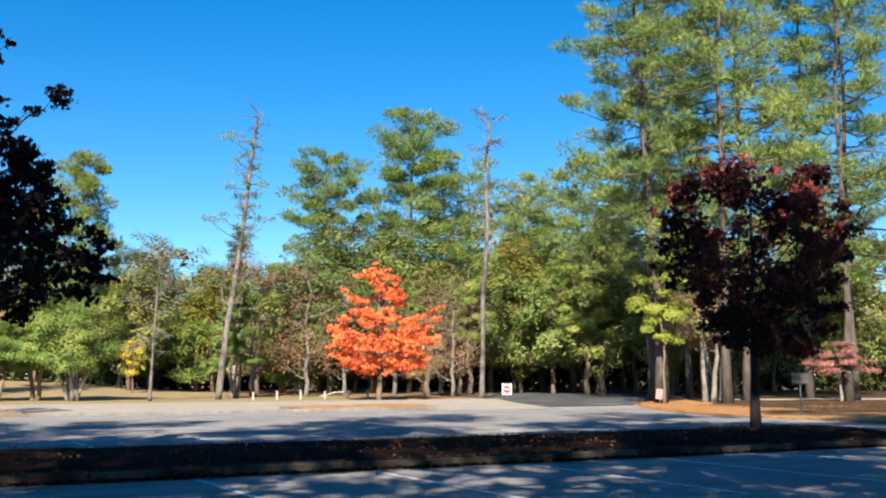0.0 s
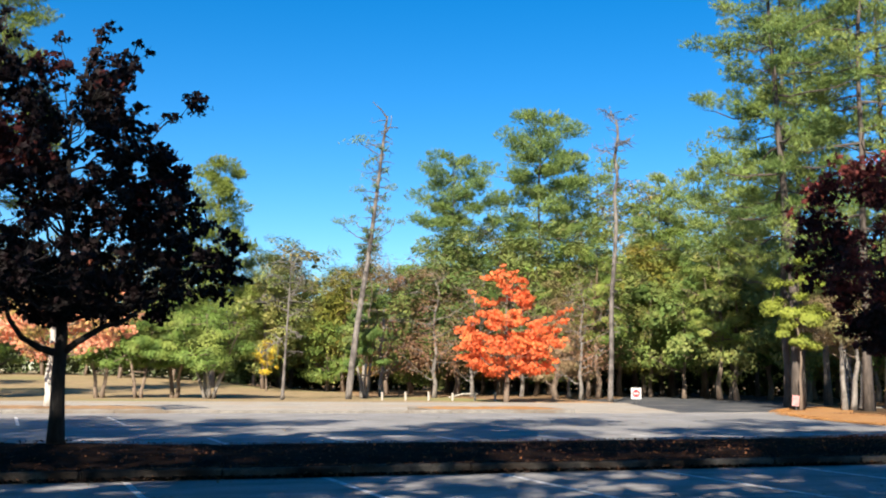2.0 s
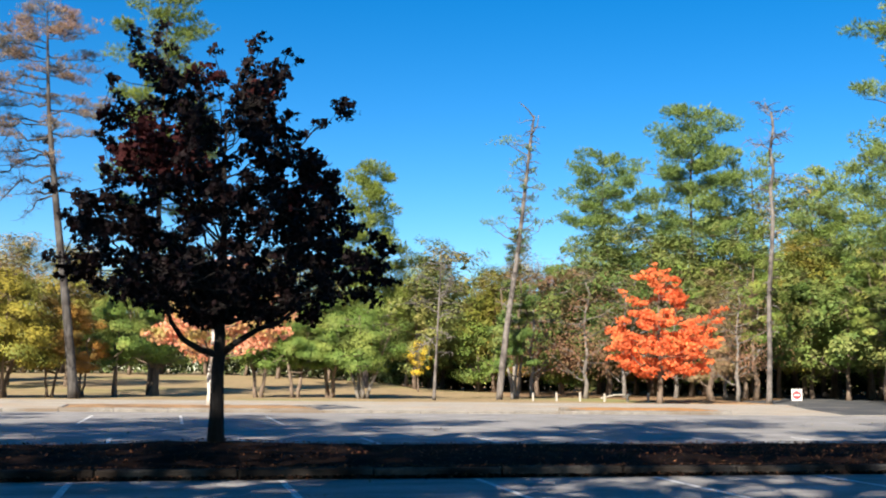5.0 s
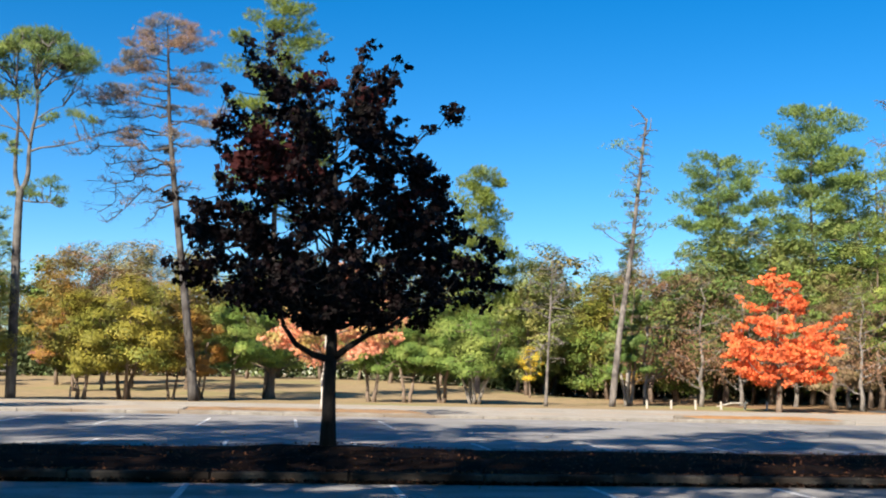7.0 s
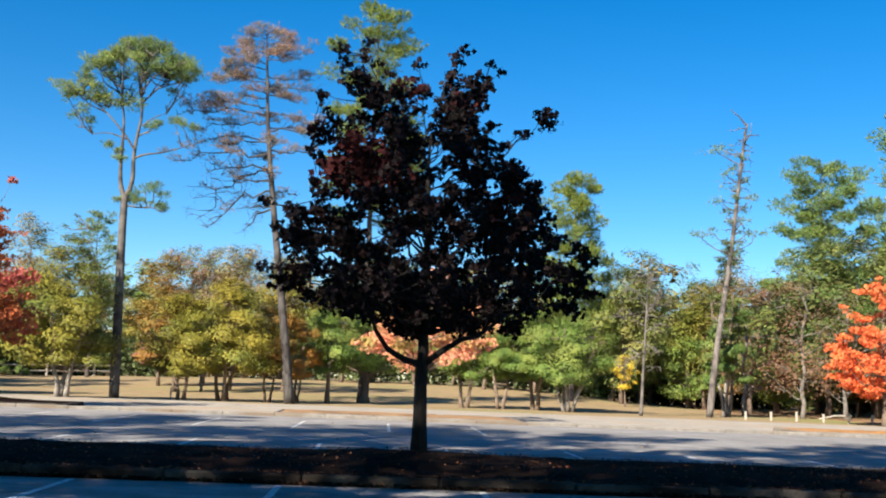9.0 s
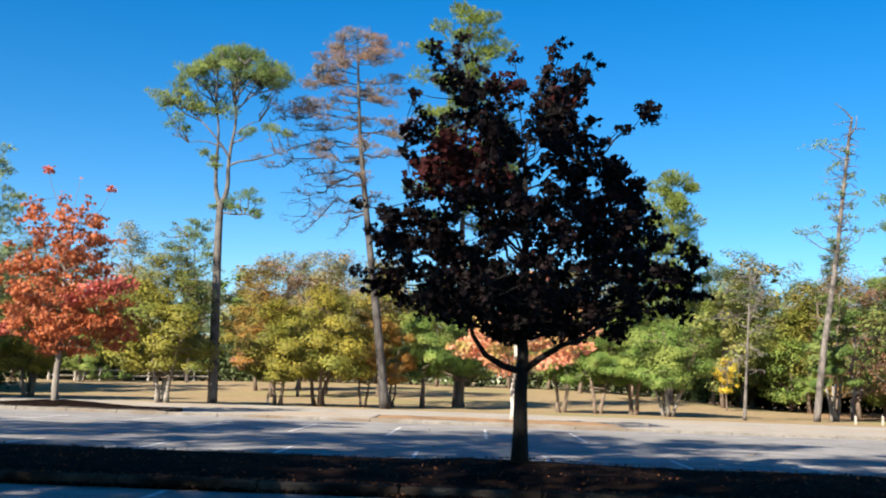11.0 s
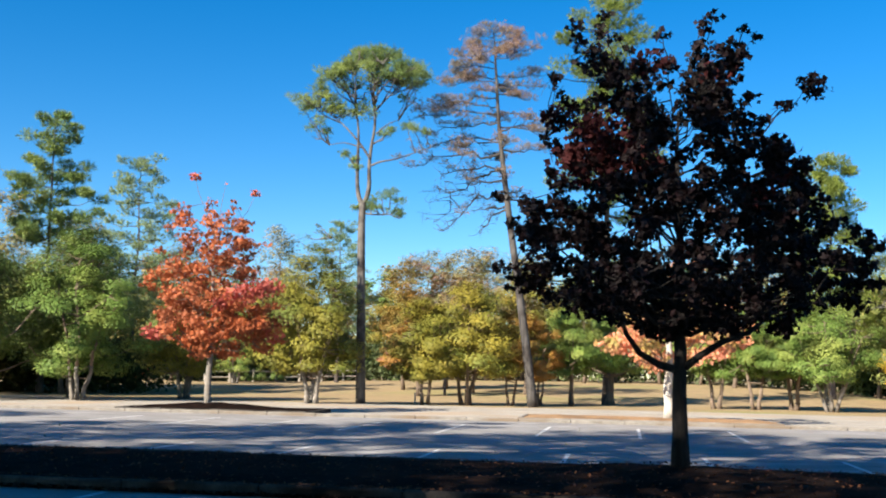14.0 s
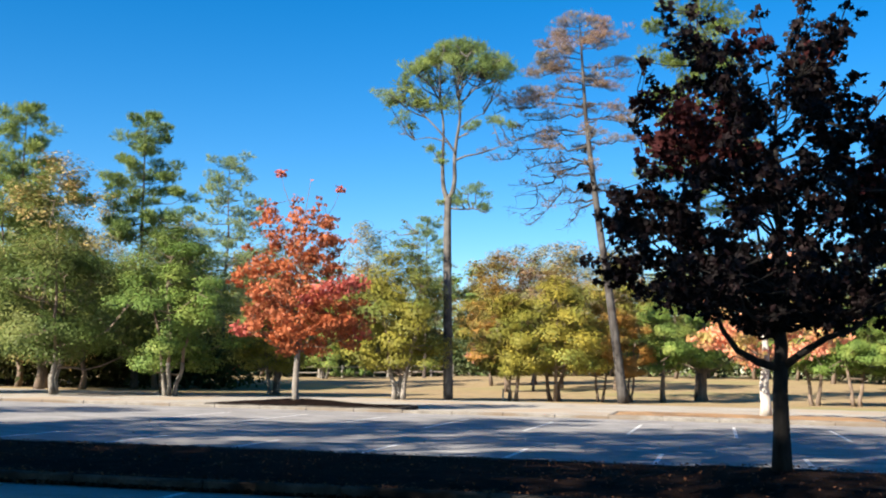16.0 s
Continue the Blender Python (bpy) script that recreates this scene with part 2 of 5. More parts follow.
L_BROWN = foliage("tan brown leaves", [(0.0, (0.147, 0.107, 0.0591)), (0.5, (0.253, 0.187, 0.106)), (1.0, (0.334, 0.255, 0.141))], (0.214, 0.201, 0.0828), 0.5, 0.2)
L_LITTER = foliage("dry fallen leaves", [(0.36, (0.022, 0.010, 0.007)), (0.5, (0.062, 0.027, 0.015)), (0.66, (0.19, 0.08, 0.035))], None, 0.5, 0.05, 0.9)
L_ORANGE = foliage("dull orange leaves", [(0.0, (0.258, 0.126, 0.0291)), (0.5, (0.348, 0.185, 0.0436)), (1.0, (0.364, 0.236, 0.0727))], (0.228, 0.202, 0.0581), 0.4, 0.2)
N_PINE = foliage("pine needles", [(0.0, (0.0586, 0.105, 0.0385)), (0.5, (0.142, 0.215, 0.0658)), (1.0, (0.284, 0.353, 0.0963))], (0.227, 0.289, 0.0794), 0.4, 0.2)
N_FORK = foliage("thin green pine needles", [(0.0, (0.062, 0.114, 0.0476)), (0.5, (0.15, 0.233, 0.0812)), (1.0, (0.3, 0.382, 0.119))], (0.24, 0.313, 0.098), 0.4, 0.4)
N_PALE = foliage("sunlit pale pine needles", [(0.0, (0.0825, 0.132, 0.0224)), (0.5, (0.157, 0.212, 0.0428)), (1.0, (0.239, 0.272, 0.0663))], None, 0.5, 0.2)
N_BLUE = foliage("blue-green needles", [(0.0, (0.0976, 0.161, 0.0798)), (0.5, (0.175, 0.252, 0.124)), (1.0, (0.293, 0.341, 0.16))], None, 0.5, 0.2)
N_DEAD = foliage("dead rust needles", [(0.0, (0.144, 0.1, 0.0746)), (0.5, (0.225, 0.155, 0.113)), (1.0, (0.261, 0.22, 0.164))], (0.198, 0.185, 0.141), 0.6, 0.2)


# ---- building blocks ----
def part(name, V, F, mat, parent=None, label="", kind="", smooth=False):
    """One mesh object under a thing, from vertices and faces."""
    me = bpy.data.meshes.new(name)
    me.from_pydata(np.asarray(V, float).tolist(), [], [list(map(int, f)) for f in F])
    me.materials.append(mat)
    if smooth:
        me.polygons.foreach_set("use_smooth", [True] * len(me.polygons))
    ob = new(name, me)
    ob.parent = parent
    return tagged(ob, label, kind=kind)


def thing(name, label, category, group="", kind="", at=(0, 0, 0)):
    ob = new(name)
    ob.location = at
    return tagged(ob, label, category, group, kind)


def join(pieces):
    """Several (V, F) into one."""
    V, F, n = [], [], 0
    for v, f in pieces:
        v = np.asarray(v, float)
        V.append(v)
        F.extend([[i + n for i in q] for q in f])
        n += len(v)
    return (np.concatenate(V), F) if V else (np.zeros((0, 3)), [])


def tube(path, radii, sides=6, cap=True):
    """A tapered tube along a path of points."""
    P = np.asarray(path, float)
    n = len(P)
    V = []
    for i in range(n):
        d = P[min(i + 1, n - 1)] - P[max(i - 1, 0)]
        d = d / (np.linalg.norm(d) + 1e-9)
        ref = np.array((1.0, 0, 0)) if abs(d[2]) > 0.7 else np.array((0, 0, 1.0))
        a = np.cross(d, ref)
        a /= np.linalg.norm(a) + 1e-9
        b = np.cross(d, a)
        for k in range(sides):
            th = 2 * math.pi * k / sides
            V.append(P[i] + radii[i] * (math.cos(th) * a + math.sin(th) * b))
    F = []
    for i in range(n - 1):
        for k in range(sides):
            j = (k + 1) % sides
            F.append([i * sides + k, i * sides + j, (i + 1) * sides + j, (i + 1) * sides + k])
    if cap:
        F.append(list(range((n - 1) * sides, n * sides)))
        F.append(list(reversed(range(sides))))
    return V, F


def box(x0, y0, z0, x1, y1, z1, bevel=0.0):
    """A box with bevelled upright and top edges."""
    b = min(bevel, (x1 - x0) / 3, (y1 - y0) / 3)
    if b <= 0:
        V = [(x0, y0, z0), (x1, y0, z0), (x1, y1, z0), (x0, y1, z0), (x0, y0, z1), (x1, y0, z1), (x1, y1, z1), (x0, y1, z1)]
        return V, [[3, 2, 1, 0], [4, 5, 6, 7], [0, 1, 5, 4], [1, 2, 6, 5], [2, 3, 7, 6], [3, 0, 4, 7]]
    def ring(i, z):
        return [(x0 + i, y0 + b, z), (x0 + b, y0 + i, z), (x1 - b, y0 + i, z), (x1 - i, y0 + b, z),
                (x1 - i, y1 - b, z), (x1 - b, y1 - i, z), (x0 + b, y1 - i, z), (x0 + i, y1 - b, z)]
    V = ring(0, z0) + ring(0, z1 - b) + [(x0 + b, y0 + b, z1), (x1 - b, y0 + b, z1), (x1 - b, y1 - b, z1), (x0 + b, y1 - b, z1)]
    F = [[7, 6, 5, 4, 3, 2, 1, 0]]
    for k in range(8):
        F.append([k, (k + 1) % 8, 8 + (k + 1) % 8, 8 + k])
    F += [[8, 9, 16], [9, 10, 17, 16], [10, 11, 17], [11, 12, 18, 17], [12, 13, 18], [13, 14, 19, 18], [14, 15, 19], [15, 8, 16, 19], [16, 17, 18, 19]]
    return V, F


def unit(v):
    return v / (np.linalg.norm(v, axis=-1, keepdims=True) + 1e-9)


def leaf_cards(C, size, rng, up=0.6, aspect=0.6, out=None, pointed=False):
    """A small leaf at each centre: folded, or simply pointed for trees far off."""
    n = len(C)
    nor = unit(rng.normal(size=(n, 3)) * (1.0 if out is None else 0.2 if pointed else 0.42) + np.array((0, 0, up)) + (0 if out is None else out))
    a = unit(np.cross(nor, rng.normal(size=(n, 3))))
    b = np.cross(nor, a)
    L = (size * rng.uniform(0.65, 1.35, n))[:, None]
    if pointed:
        V = np.stack([C - a * L / 2 - b * L * aspect / 2, C - a * L / 2 + b * L * aspect / 2, C + a * L / 2], 1).reshape(-1, 3)
        return V, np.arange(3 * n).reshape(n, 3)
    V = np.stack([C - a * L / 2, C + b * L * aspect / 2 + nor * L * 0.1, C + a * L / 2, C - b * L * aspect / 2 + nor * L * 0.1], 1).reshape(-1, 3)
    return V, np.arange(4 * n).reshape(n, 4)


def lobed_leaves(C, size, rng, droop=0.3):
    """A three-lobed leaf at each centre, tip hanging outwards and down."""
    n = len(C)
    a = unit(rng.normal(size=(n, 3)) - np.array((0, 0, droop)))
    b = unit(np.cross(a, rng.normal(size=(n, 3))))
    c = np.cross(a, b)
    L = (size * rng.uniform(0.6, 1.35, n))[:, None]
    shape = ((-0.5, 0, 0), (-0.02, 0.46, 0.1), (0.12, 0.14, 0.02), (0.5, 0, 0.08), (0.12, -0.14, 0.02), (-0.02, -0.46, 0.1))
    V = np.stack([C + L * (u * a + v * b + w * c) for u, v, w in shape], 1).reshape(-1, 3)
    F = (np.arange(n)[:, None, None] * 6 + np.array([(0, 4, 5), (0, 3, 4), (0, 2, 3), (0, 1, 2)])[None]).reshape(-1, 3)
    return V, F


def needle_tufts(C, D, length, width, blades, rng, spread=0.9):
    """At each centre a tuft of tapering blades round the direction D."""
    n = len(C)
    d = unit(np.repeat(D, blades, 0) + spread * rng.normal(size=(n * blades, 3)))
    c = np.repeat(C, blades, 0)
    s = unit(np.cross(d, unit(np.repeat(D, blades, 0)) + np.array((0, 0, 0.3)) + 0.45 * rng.normal(size=d.shape))) * width / 2
    L = (length * rng.uniform(0.7, 1.2, n * blades))[:, None]
    V = np.stack([c - s, c + s, c + d * L], 1).reshape(-1, 3)
    return V, np.arange(3 * n * blades).reshape(-1, 3)


def bent(a, b, sag, rng, n=5, wander=0.06):
    """A curved path from a to b."""
    a, b = np.asarray(a, float), np.asarray(b, float)
    L = np.linalg.norm(b - a)
    t = np.linspace(0, 1, n)[:, None]
    P = a + (b - a) * t
    P[:, 2] += sag * L * np.sin(np.pi * t[:, 0])
    P[1:-1] += rng.normal(0, wander * L, (n - 2, 3))
    return P


def broadleaf(name, label, category, seed, h, base, width, leaf, bark, count, size, profile, trunk_r=0.12, clumps=60, limbs=8, stems=1,
              split=True, flat=0.6, extra=(), up=0.6, group="", spread=0.5, fill=0.12, clump=(0.075, 0.14), facing=1.0, limb_bark=None, lobes=1.4):
    """A leafy tree: tapered trunk or stems, curved limbs with twigs, and a crown of leaves gathered in uneven clumps.
    profile: (height share of the crown, half-width share) pairs."""
    rng = np.random.default_rng(seed)
    tree = thing(name, label, category, group)
    count, size = int(count * (2.1 if split else 1.4)), size * (0.7 if split else 0.86)
    us, ws = zip(*profile)
    crown_h = h - base
    # clump centres
    cs, rs = [], []
    while len(cs) < clumps:
        u = rng.uniform(0.02, 0.98)
        w = np.interp(u, us, ws)
        if rng.uniform() > w ** 0.7 + 0.15:
            continue
        th = rng.uniform(0, 2 * math.pi)
        lobe = 1 + lobes * 0.22 * math.sin(3 * th + seed + 4 * u) + lobes * 0.14 * math.sin(5 * th + 2.3 * seed - 6 * u)
        rad = 0.5 * width * w * lobe * math.sqrt(rng.uniform(fill ** 2, 1.0)) * 0.88
        cs.append((rad * math.cos(th), rad * math.sin(th), base + u * crown_h))
        rs.append(width * rng.uniform(*clump) * (0.7 + 0.4 * w))
    for x, y, z, r in extra:
        cs.append((x, y, z))
        rs.append(r)
    cs, rs = np.array(cs), np.array(rs)
    # trunk
    top = base + 0.78 * crown_h
    trunks = []
    roots = [(0.0, 0.0)] if stems == 1 else [(0.32 * width * 0.12 * math.cos(6.28 * k / stems + seed), 0.32 * width * 0.12 * math.sin(6.28 * k / stems + seed)) for k in range(stems)]
    pieces, uppers = [], []
    for k, (rx, ry) in enumerate(roots):
        reach = 0 if stems == 1 else spread * width * 0.35
        tip = (reach * math.cos(6.28 * k / stems + seed), reach * math.sin(6.28 * k / stems + seed), top * (1 if stems == 1 else rng.uniform(0.75, 0.95)))
        P = bent((rx, ry, -0.1), tip, 0.0, rng, 9, 0.012)
        z = P[:, 2] / top
        r = trunk_r / math.sqrt(stems) * np.clip(1.0 - 0.85 * z, 0.08, 1) * (1 + 0.35 * np.exp(-np.maximum(P[:, 2], 0) / 0.18))
        trunks.append((P, r))
        if limb_bark:
            low = [np.array([np.interp(q, P[:, 2], P[:, j]) for j in range(3)]) for q in np.linspace(-0.1, base * 1.35, 6)]
            high = [np.array([np.interp(q, P[:, 2], P[:, j]) for j in range(3)]) for q in np.linspace(base * 1.35, P[-1, 2], 6)]
            pieces.append(tube(low, np.interp([q[2] for q in low], P[:, 2], r), 9 if stems == 1 else 6))
            uppers.append([tube(high, np.interp([q[2] for q in high], P[:, 2], r), 6)])
        else:
            pieces.append(tube(P, r, 9 if stems == 1 else 6))
    limb_parts = []
    order = np.argsort(cs[:, 2])
    picks = order[np.linspace(1, len(order) - 3, limbs).astype(int)]
    limb_paths = []
    for i in picks:
        P, r = trunks[rng.integers(len(trunks))]
        zc = cs[i, 2]
        reach = np.hypot(cs[i, 0], cs[i, 1])
        zs = np.clip(zc - 0.55 * reach - 0.2, min(base * 0.85, top * 0.5), top * 0.95)
        s = np.array([np.interp(zs, P[:, 2], P[:, j]) for j in range(3)])
        rr = np.interp(zs, P[:, 2], r) * 0.55
        Q = bent(s, cs[i], -0.10, rng, 6, 0.025)
        limb_paths.append(Q)
        limb_parts.append([tube(Q, np.linspace(rr, rr * 0.25, 6), 6)])
    every = [P for P, _ in trunks] + limb_paths
    pts = np.concatenate(limb_paths)
    owner = np.concatenate([[k] * len(Q) for k, Q in enumerate(limb_paths)])
    for c, r in zip(cs[::1 if split else 2], rs):
        d = np.linalg.norm(pts - c, axis=1) + 0.6 * np.maximum(pts[:, 2] - c[2], 0)
        j = int(np.argmin(d))
        if d[j] < 1e-3:
            continue
        n = 4 if split else 3
        limb_parts[owner[j]].append(tube(bent(pts[j], c, -0.05, rng, n, 0.04), np.linspace(0.022, 0.008, n) * (0.5 + trunk_r * 5), n, False))
    if split:
        part("trunk", *join(pieces), bark, tree, smooth=True)
        for lp in uppers + limb_parts:
            part("limb", *join(lp), limb_bark or bark, tree, smooth=True)
    else:
        part("trunk", *join(pieces + [q for lp in limb_parts for q in lp]), bark, tree, smooth=True)
    # leaves, denser towards the outside of each clump
    share = rs ** 2 / np.sum(rs ** 2)
    which = rng.choice(len(cs), count, p=share)
    d = unit(rng.normal(size=(count, 3))) * (rng.uniform(0, 1, count) ** 0.45)[:, None]
    C = cs[which] + d * rs[which][:, None] * np.array((1.25, 1.25, flat * 1.25))
    mid = np.array((0, 0, base + 0.35 * crown_h))
    V, F = leaf_cards(C, size, rng, up, out=facing * (0.6 * d + 0.5 * unit(C - mid)), pointed=True)
    part("crown", V, F, leaf, tree)
    return tree


def young_maple(name, label, seed, outline, trunk, leaf, bark, sprays, leaves, size, gaps, leaders=(), twigs=(), bright=None, limbs=(), spray=(0.15, 0.27), flat=0.8, limb_bark=None):
    """A young maple: tapered trunk, limbs that fork into branchlets, and sprays of lobed leaves at their ends.
    outline: height, half-width to one side and to the other; gaps: how much of the upper crown stands open;
    leaders: foot x, foot z, tip x, tip z of the upright shoots; twigs: paths of thin shoots with a spray at the end;
    bright: material and spots (x, y, z, half-width, leaves) of redder leaves; limbs: paths of the low limbs."""
    rng = np.random.default_rng(seed)
    tree = thing(name, label, "tree")
    zs, ls, rs = np.array(outline).T
    r0, lean, top = trunk
    P = bent((0, 0, -0.1), (lean, 0, top), 0.0, rng, 10, 0.004)
    R = r0 * np.clip(1.0 - 0.86 * P[:, 2] / top, 0.1, 1) * (1 + 0.2 * np.exp(-np.maximum(P[:, 2], 0) / 0.12))
    part("trunk", *tube(P, R, 10), bark, tree, smooth=True)
    def on_trunk(z):
        return np.array([np.interp(z, P[:, 2], P[:, j]) for j in range(3)])
    # where the sprays sit
    cs = []
    while len(cs) < sprays:
        z = rng.uniform(zs[0], zs[-1])
        lw, rw = np.interp(z, zs, ls), np.interp(z, zs, rs)
        if rng.uniform() > (lw + rw) / np.max(ls + rs):
            continue
        th = rng.uniform(0, 2 * math.pi)
        c = math.cos(th)
        half = lw * (1 - c) / 2 + rw * (1 + c) / 2
        q = math.sqrt(rng.uniform(0.04, 1.0))
        p = np.array((half * q * c, 0.5 * (lw + rw) * q * math.sin(th), z))
        u = (z - zs[0]) / (zs[-1] - zs[0])
        if noise.noise(Vector(p * 1.15) + Vector((seed, 0, 0))) < gaps * (u - 0.25) * 1.3 - 0.42:
            continue
        cs.append((*p, rng.uniform(*spray) * (1.12 - 0.35 * u)))
    for fx, fz, tx, tz in leaders:
        n = max(4, int(math.hypot(tx - fx, tz - fz) / spray[0]))
        dy = rng.uniform(-0.5, 0.5)
        for k in range(n):
            s = (k + 0.6) / n
            cs.append((fx + (tx - fx) * s + rng.normal(0, 0.09), dy + rng.normal(0, 0.1), fz + (tz - fz) * s, rng.uniform(*spray) * 0.74 * (1.15 - 0.45 * s)))
    cs = np.array(cs)
    # limbs to every ninth spray, branchlets to the rest
    order = np.argsort(cs[:, 2])
    paths, wood = [], []
    for i in order[4::9]:
        c = cs[i, :3]
        zf = np.clip(c[2] - 0.55 * np.hypot(c[0], c[1]) - 0.1, zs[0] * 0.92 + 0.12 * rng.uniform(0, zs[-1] - zs[0]), top * 0.9)
        Q = bent(on_trunk(zf), c, -0.09, rng, 7, 0.02)
        rr = np.interp(zf, P[:, 2], R) * 0.42
        paths.append(Q)
        wood.append([tube(Q, np.linspace(rr, 0.008, 7), 6)])
    pts = np.concatenate(paths)
    owner = np.repeat(np.arange(len(paths)), 7)
    for c in cs[:, :3]:
        d = np.linalg.norm(pts - c, axis=1) + 0.7 * np.maximum(pts[:, 2] - c[2], 0)
        j = int(np.argmin(d))
        if d[j] > 0.02:
            wood[owner[j]].append(tube(bent(pts[j], c, -0.06, rng, 4, 0.03), (0.013, 0.010, 0.007, 0.004), 4, False))
    for w in wood:
        part("limb", *join(w), limb_bark or bark, tree, smooth=True)
    for path in limbs:
        part("limb", *tube(path, np.linspace(r0 * 0.5, r0 * 0.2, len(path)), 7), bark, tree, smooth=True)
    for path, r in twigs:
        part("twig", *tube(path, np.linspace(0.014, 0.005, len(path)), 5), limb_bark or bark, tree)
        cs = np.vstack([cs, (*path[-1], r)])
    share = cs[:, 3] ** 2 / np.sum(cs[:, 3] ** 2)
    which = rng.choice(len(cs), leaves, p=share)
    d = unit(rng.normal(size=(leaves, 3))) * (rng.uniform(0, 1, leaves) ** 0.5)[:, None]
    C = cs[which, :3] + d * cs[which, 3:4] * np.array((1.15, 1.15, flat))
    part("crown", *lobed_leaves(C, size, rng), leaf, tree)
    if bright:
        colour, spots = bright
        C = np.concatenate([np.array((x, y, z)) + unit(rng.normal(size=(n, 3))) * (rng.uniform(0, 1, n) ** 0.5)[:, None] * w * np.array((1.2, 0.8, 0.8)) for x, y, z, w, n in spots])
        part("crown", *lobed_leaves(C, size, rng), colour, tree, "brighter red leaves among the darker ones")
    return tree


def layered_pine(name, label, seed, trunk, r0, r1, boughs, needles, bark, tufts=46, length=0.26, blade=0.034, blades=6, thick=0.26, more=14, twigs=8):
    """A pine with level boughs. trunk: path; boughs: height on the trunk, tip's offset to the side and height, needle amount;
    more: further boughs towards and away from the lot."""
    rng = np.random.default_rng(seed)
    tree = thing(name, label, "pine tree")
    P = np.array(trunk, float)
    t = np.linspace(0, len(P) - 1, 5 * len(P))
    P = np.stack([np.interp(t, range(len(P)), P[:, j]) for j in range(3)], 1)
    for _ in range(3):
        P[1:-1] = (P[:-2] + 2 * P[1:-1] + P[2:]) / 4
    R = np.linspace(r0, r1, len(P)) * (1 + 0.3 * np.exp(-np.maximum(P[:, 2], 0) / 0.5))
    part("trunk", *tube(P, R, 9), bark, tree, smooth=True)
    rows = [(z, dx, rng.normal(0, 0.35) * abs(dx), zt, w) for z, dx, zt, w in boughs]
    zlo, zhi = min(b[0] for b in boughs), max(b[0] for b in boughs)
    for k in range(more):
        z = zlo + (zhi - zlo) * (k + rng.uniform(0, 1)) / more
        reach = np.interp(z, (zlo, zhi), (2.6, 1.0)) * rng.uniform(0.6, 1.1)
        rows.append((z, rng.normal(0, 0.5), reach * (-1) ** k, z + rng.uniform(-0.2, 0.4), 0.75 if z > zlo + 0.3 * (zhi - zlo) else 0.15))
    C, D = [], []
    for z, dx, dy, zt, w in rows:
        a = np.array([np.interp(z, P[:, 2], P[:, j]) for j in range(3)])
        b = np.array((a[0] + dx, a[1] + dy, zt))
        L = np.linalg.norm(b - a)
        Q = bent(a, b, -0.05 if zt > z else 0.14 if zt < z - 1 else 0.05, rng, 8, 0.03)
        rr = np.interp(z, P[:, 2], R) * 0.34 + 0.014
        pcs = [tube(Q, np.linspace(rr, 0.016, 8), 5, False)]
        out = unit(b - a)
        side = unit(np.cross(out, (0, 0, 1.0)))
        n = max(3, int(twigs * L / 3))
        for q in range(n):
            s = rng.uniform(0.25, 1.0) if q else 1.0
            c = np.array([np.interp(s * 7, range(8), Q[:, j]) for j in range(3)])
            e = c + side * rng.normal(0, 0.16) * L + out * rng.uniform(0, 0.14) * L + np.array((0, 0, rng.normal(0.04, 0.05) * L))
            pcs.append(tube([c, (c + e) / 2 + rng.normal(size=3) * 0.05, e], [rr * 0.4 + 0.006, 0.012, 0.007], 3, False))
            if w < 0.3:
                for _ in range(4):
                    f = e + rng.normal(size=3) * np.array((0.3, 0.3, 0.22))
                    pcs.append(tube([e, (e + f) / 2 + rng.normal(size=3) * 0.04, f], [0.010, 0.008, 0.005], 3, False))
            if rng.uniform() < w:
                m = int(tufts * rng.uniform(0.6, 1.3))
                size = rng.uniform(0.28, 0.5)
                v = unit(rng.normal(size=(m, 3))) * (rng.uniform(0, 1, m) ** 0.45)[:, None]
                C.append(e + v * np.array((size * 1.25, size * 1.25, size * thick * 1.6)) + (0, 0, 0.08))
                D.append(v * 0.6 + out * 0.35 + np.array((0, 0, 0.55)))
        part("branch", *join(pcs), bark, tree)
    V, F = needle_tufts(np.concatenate(C), np.concatenate(D), length, blade, blades, rng, 0.6)
    part("crown", V, F, needles, tree)
    return tree


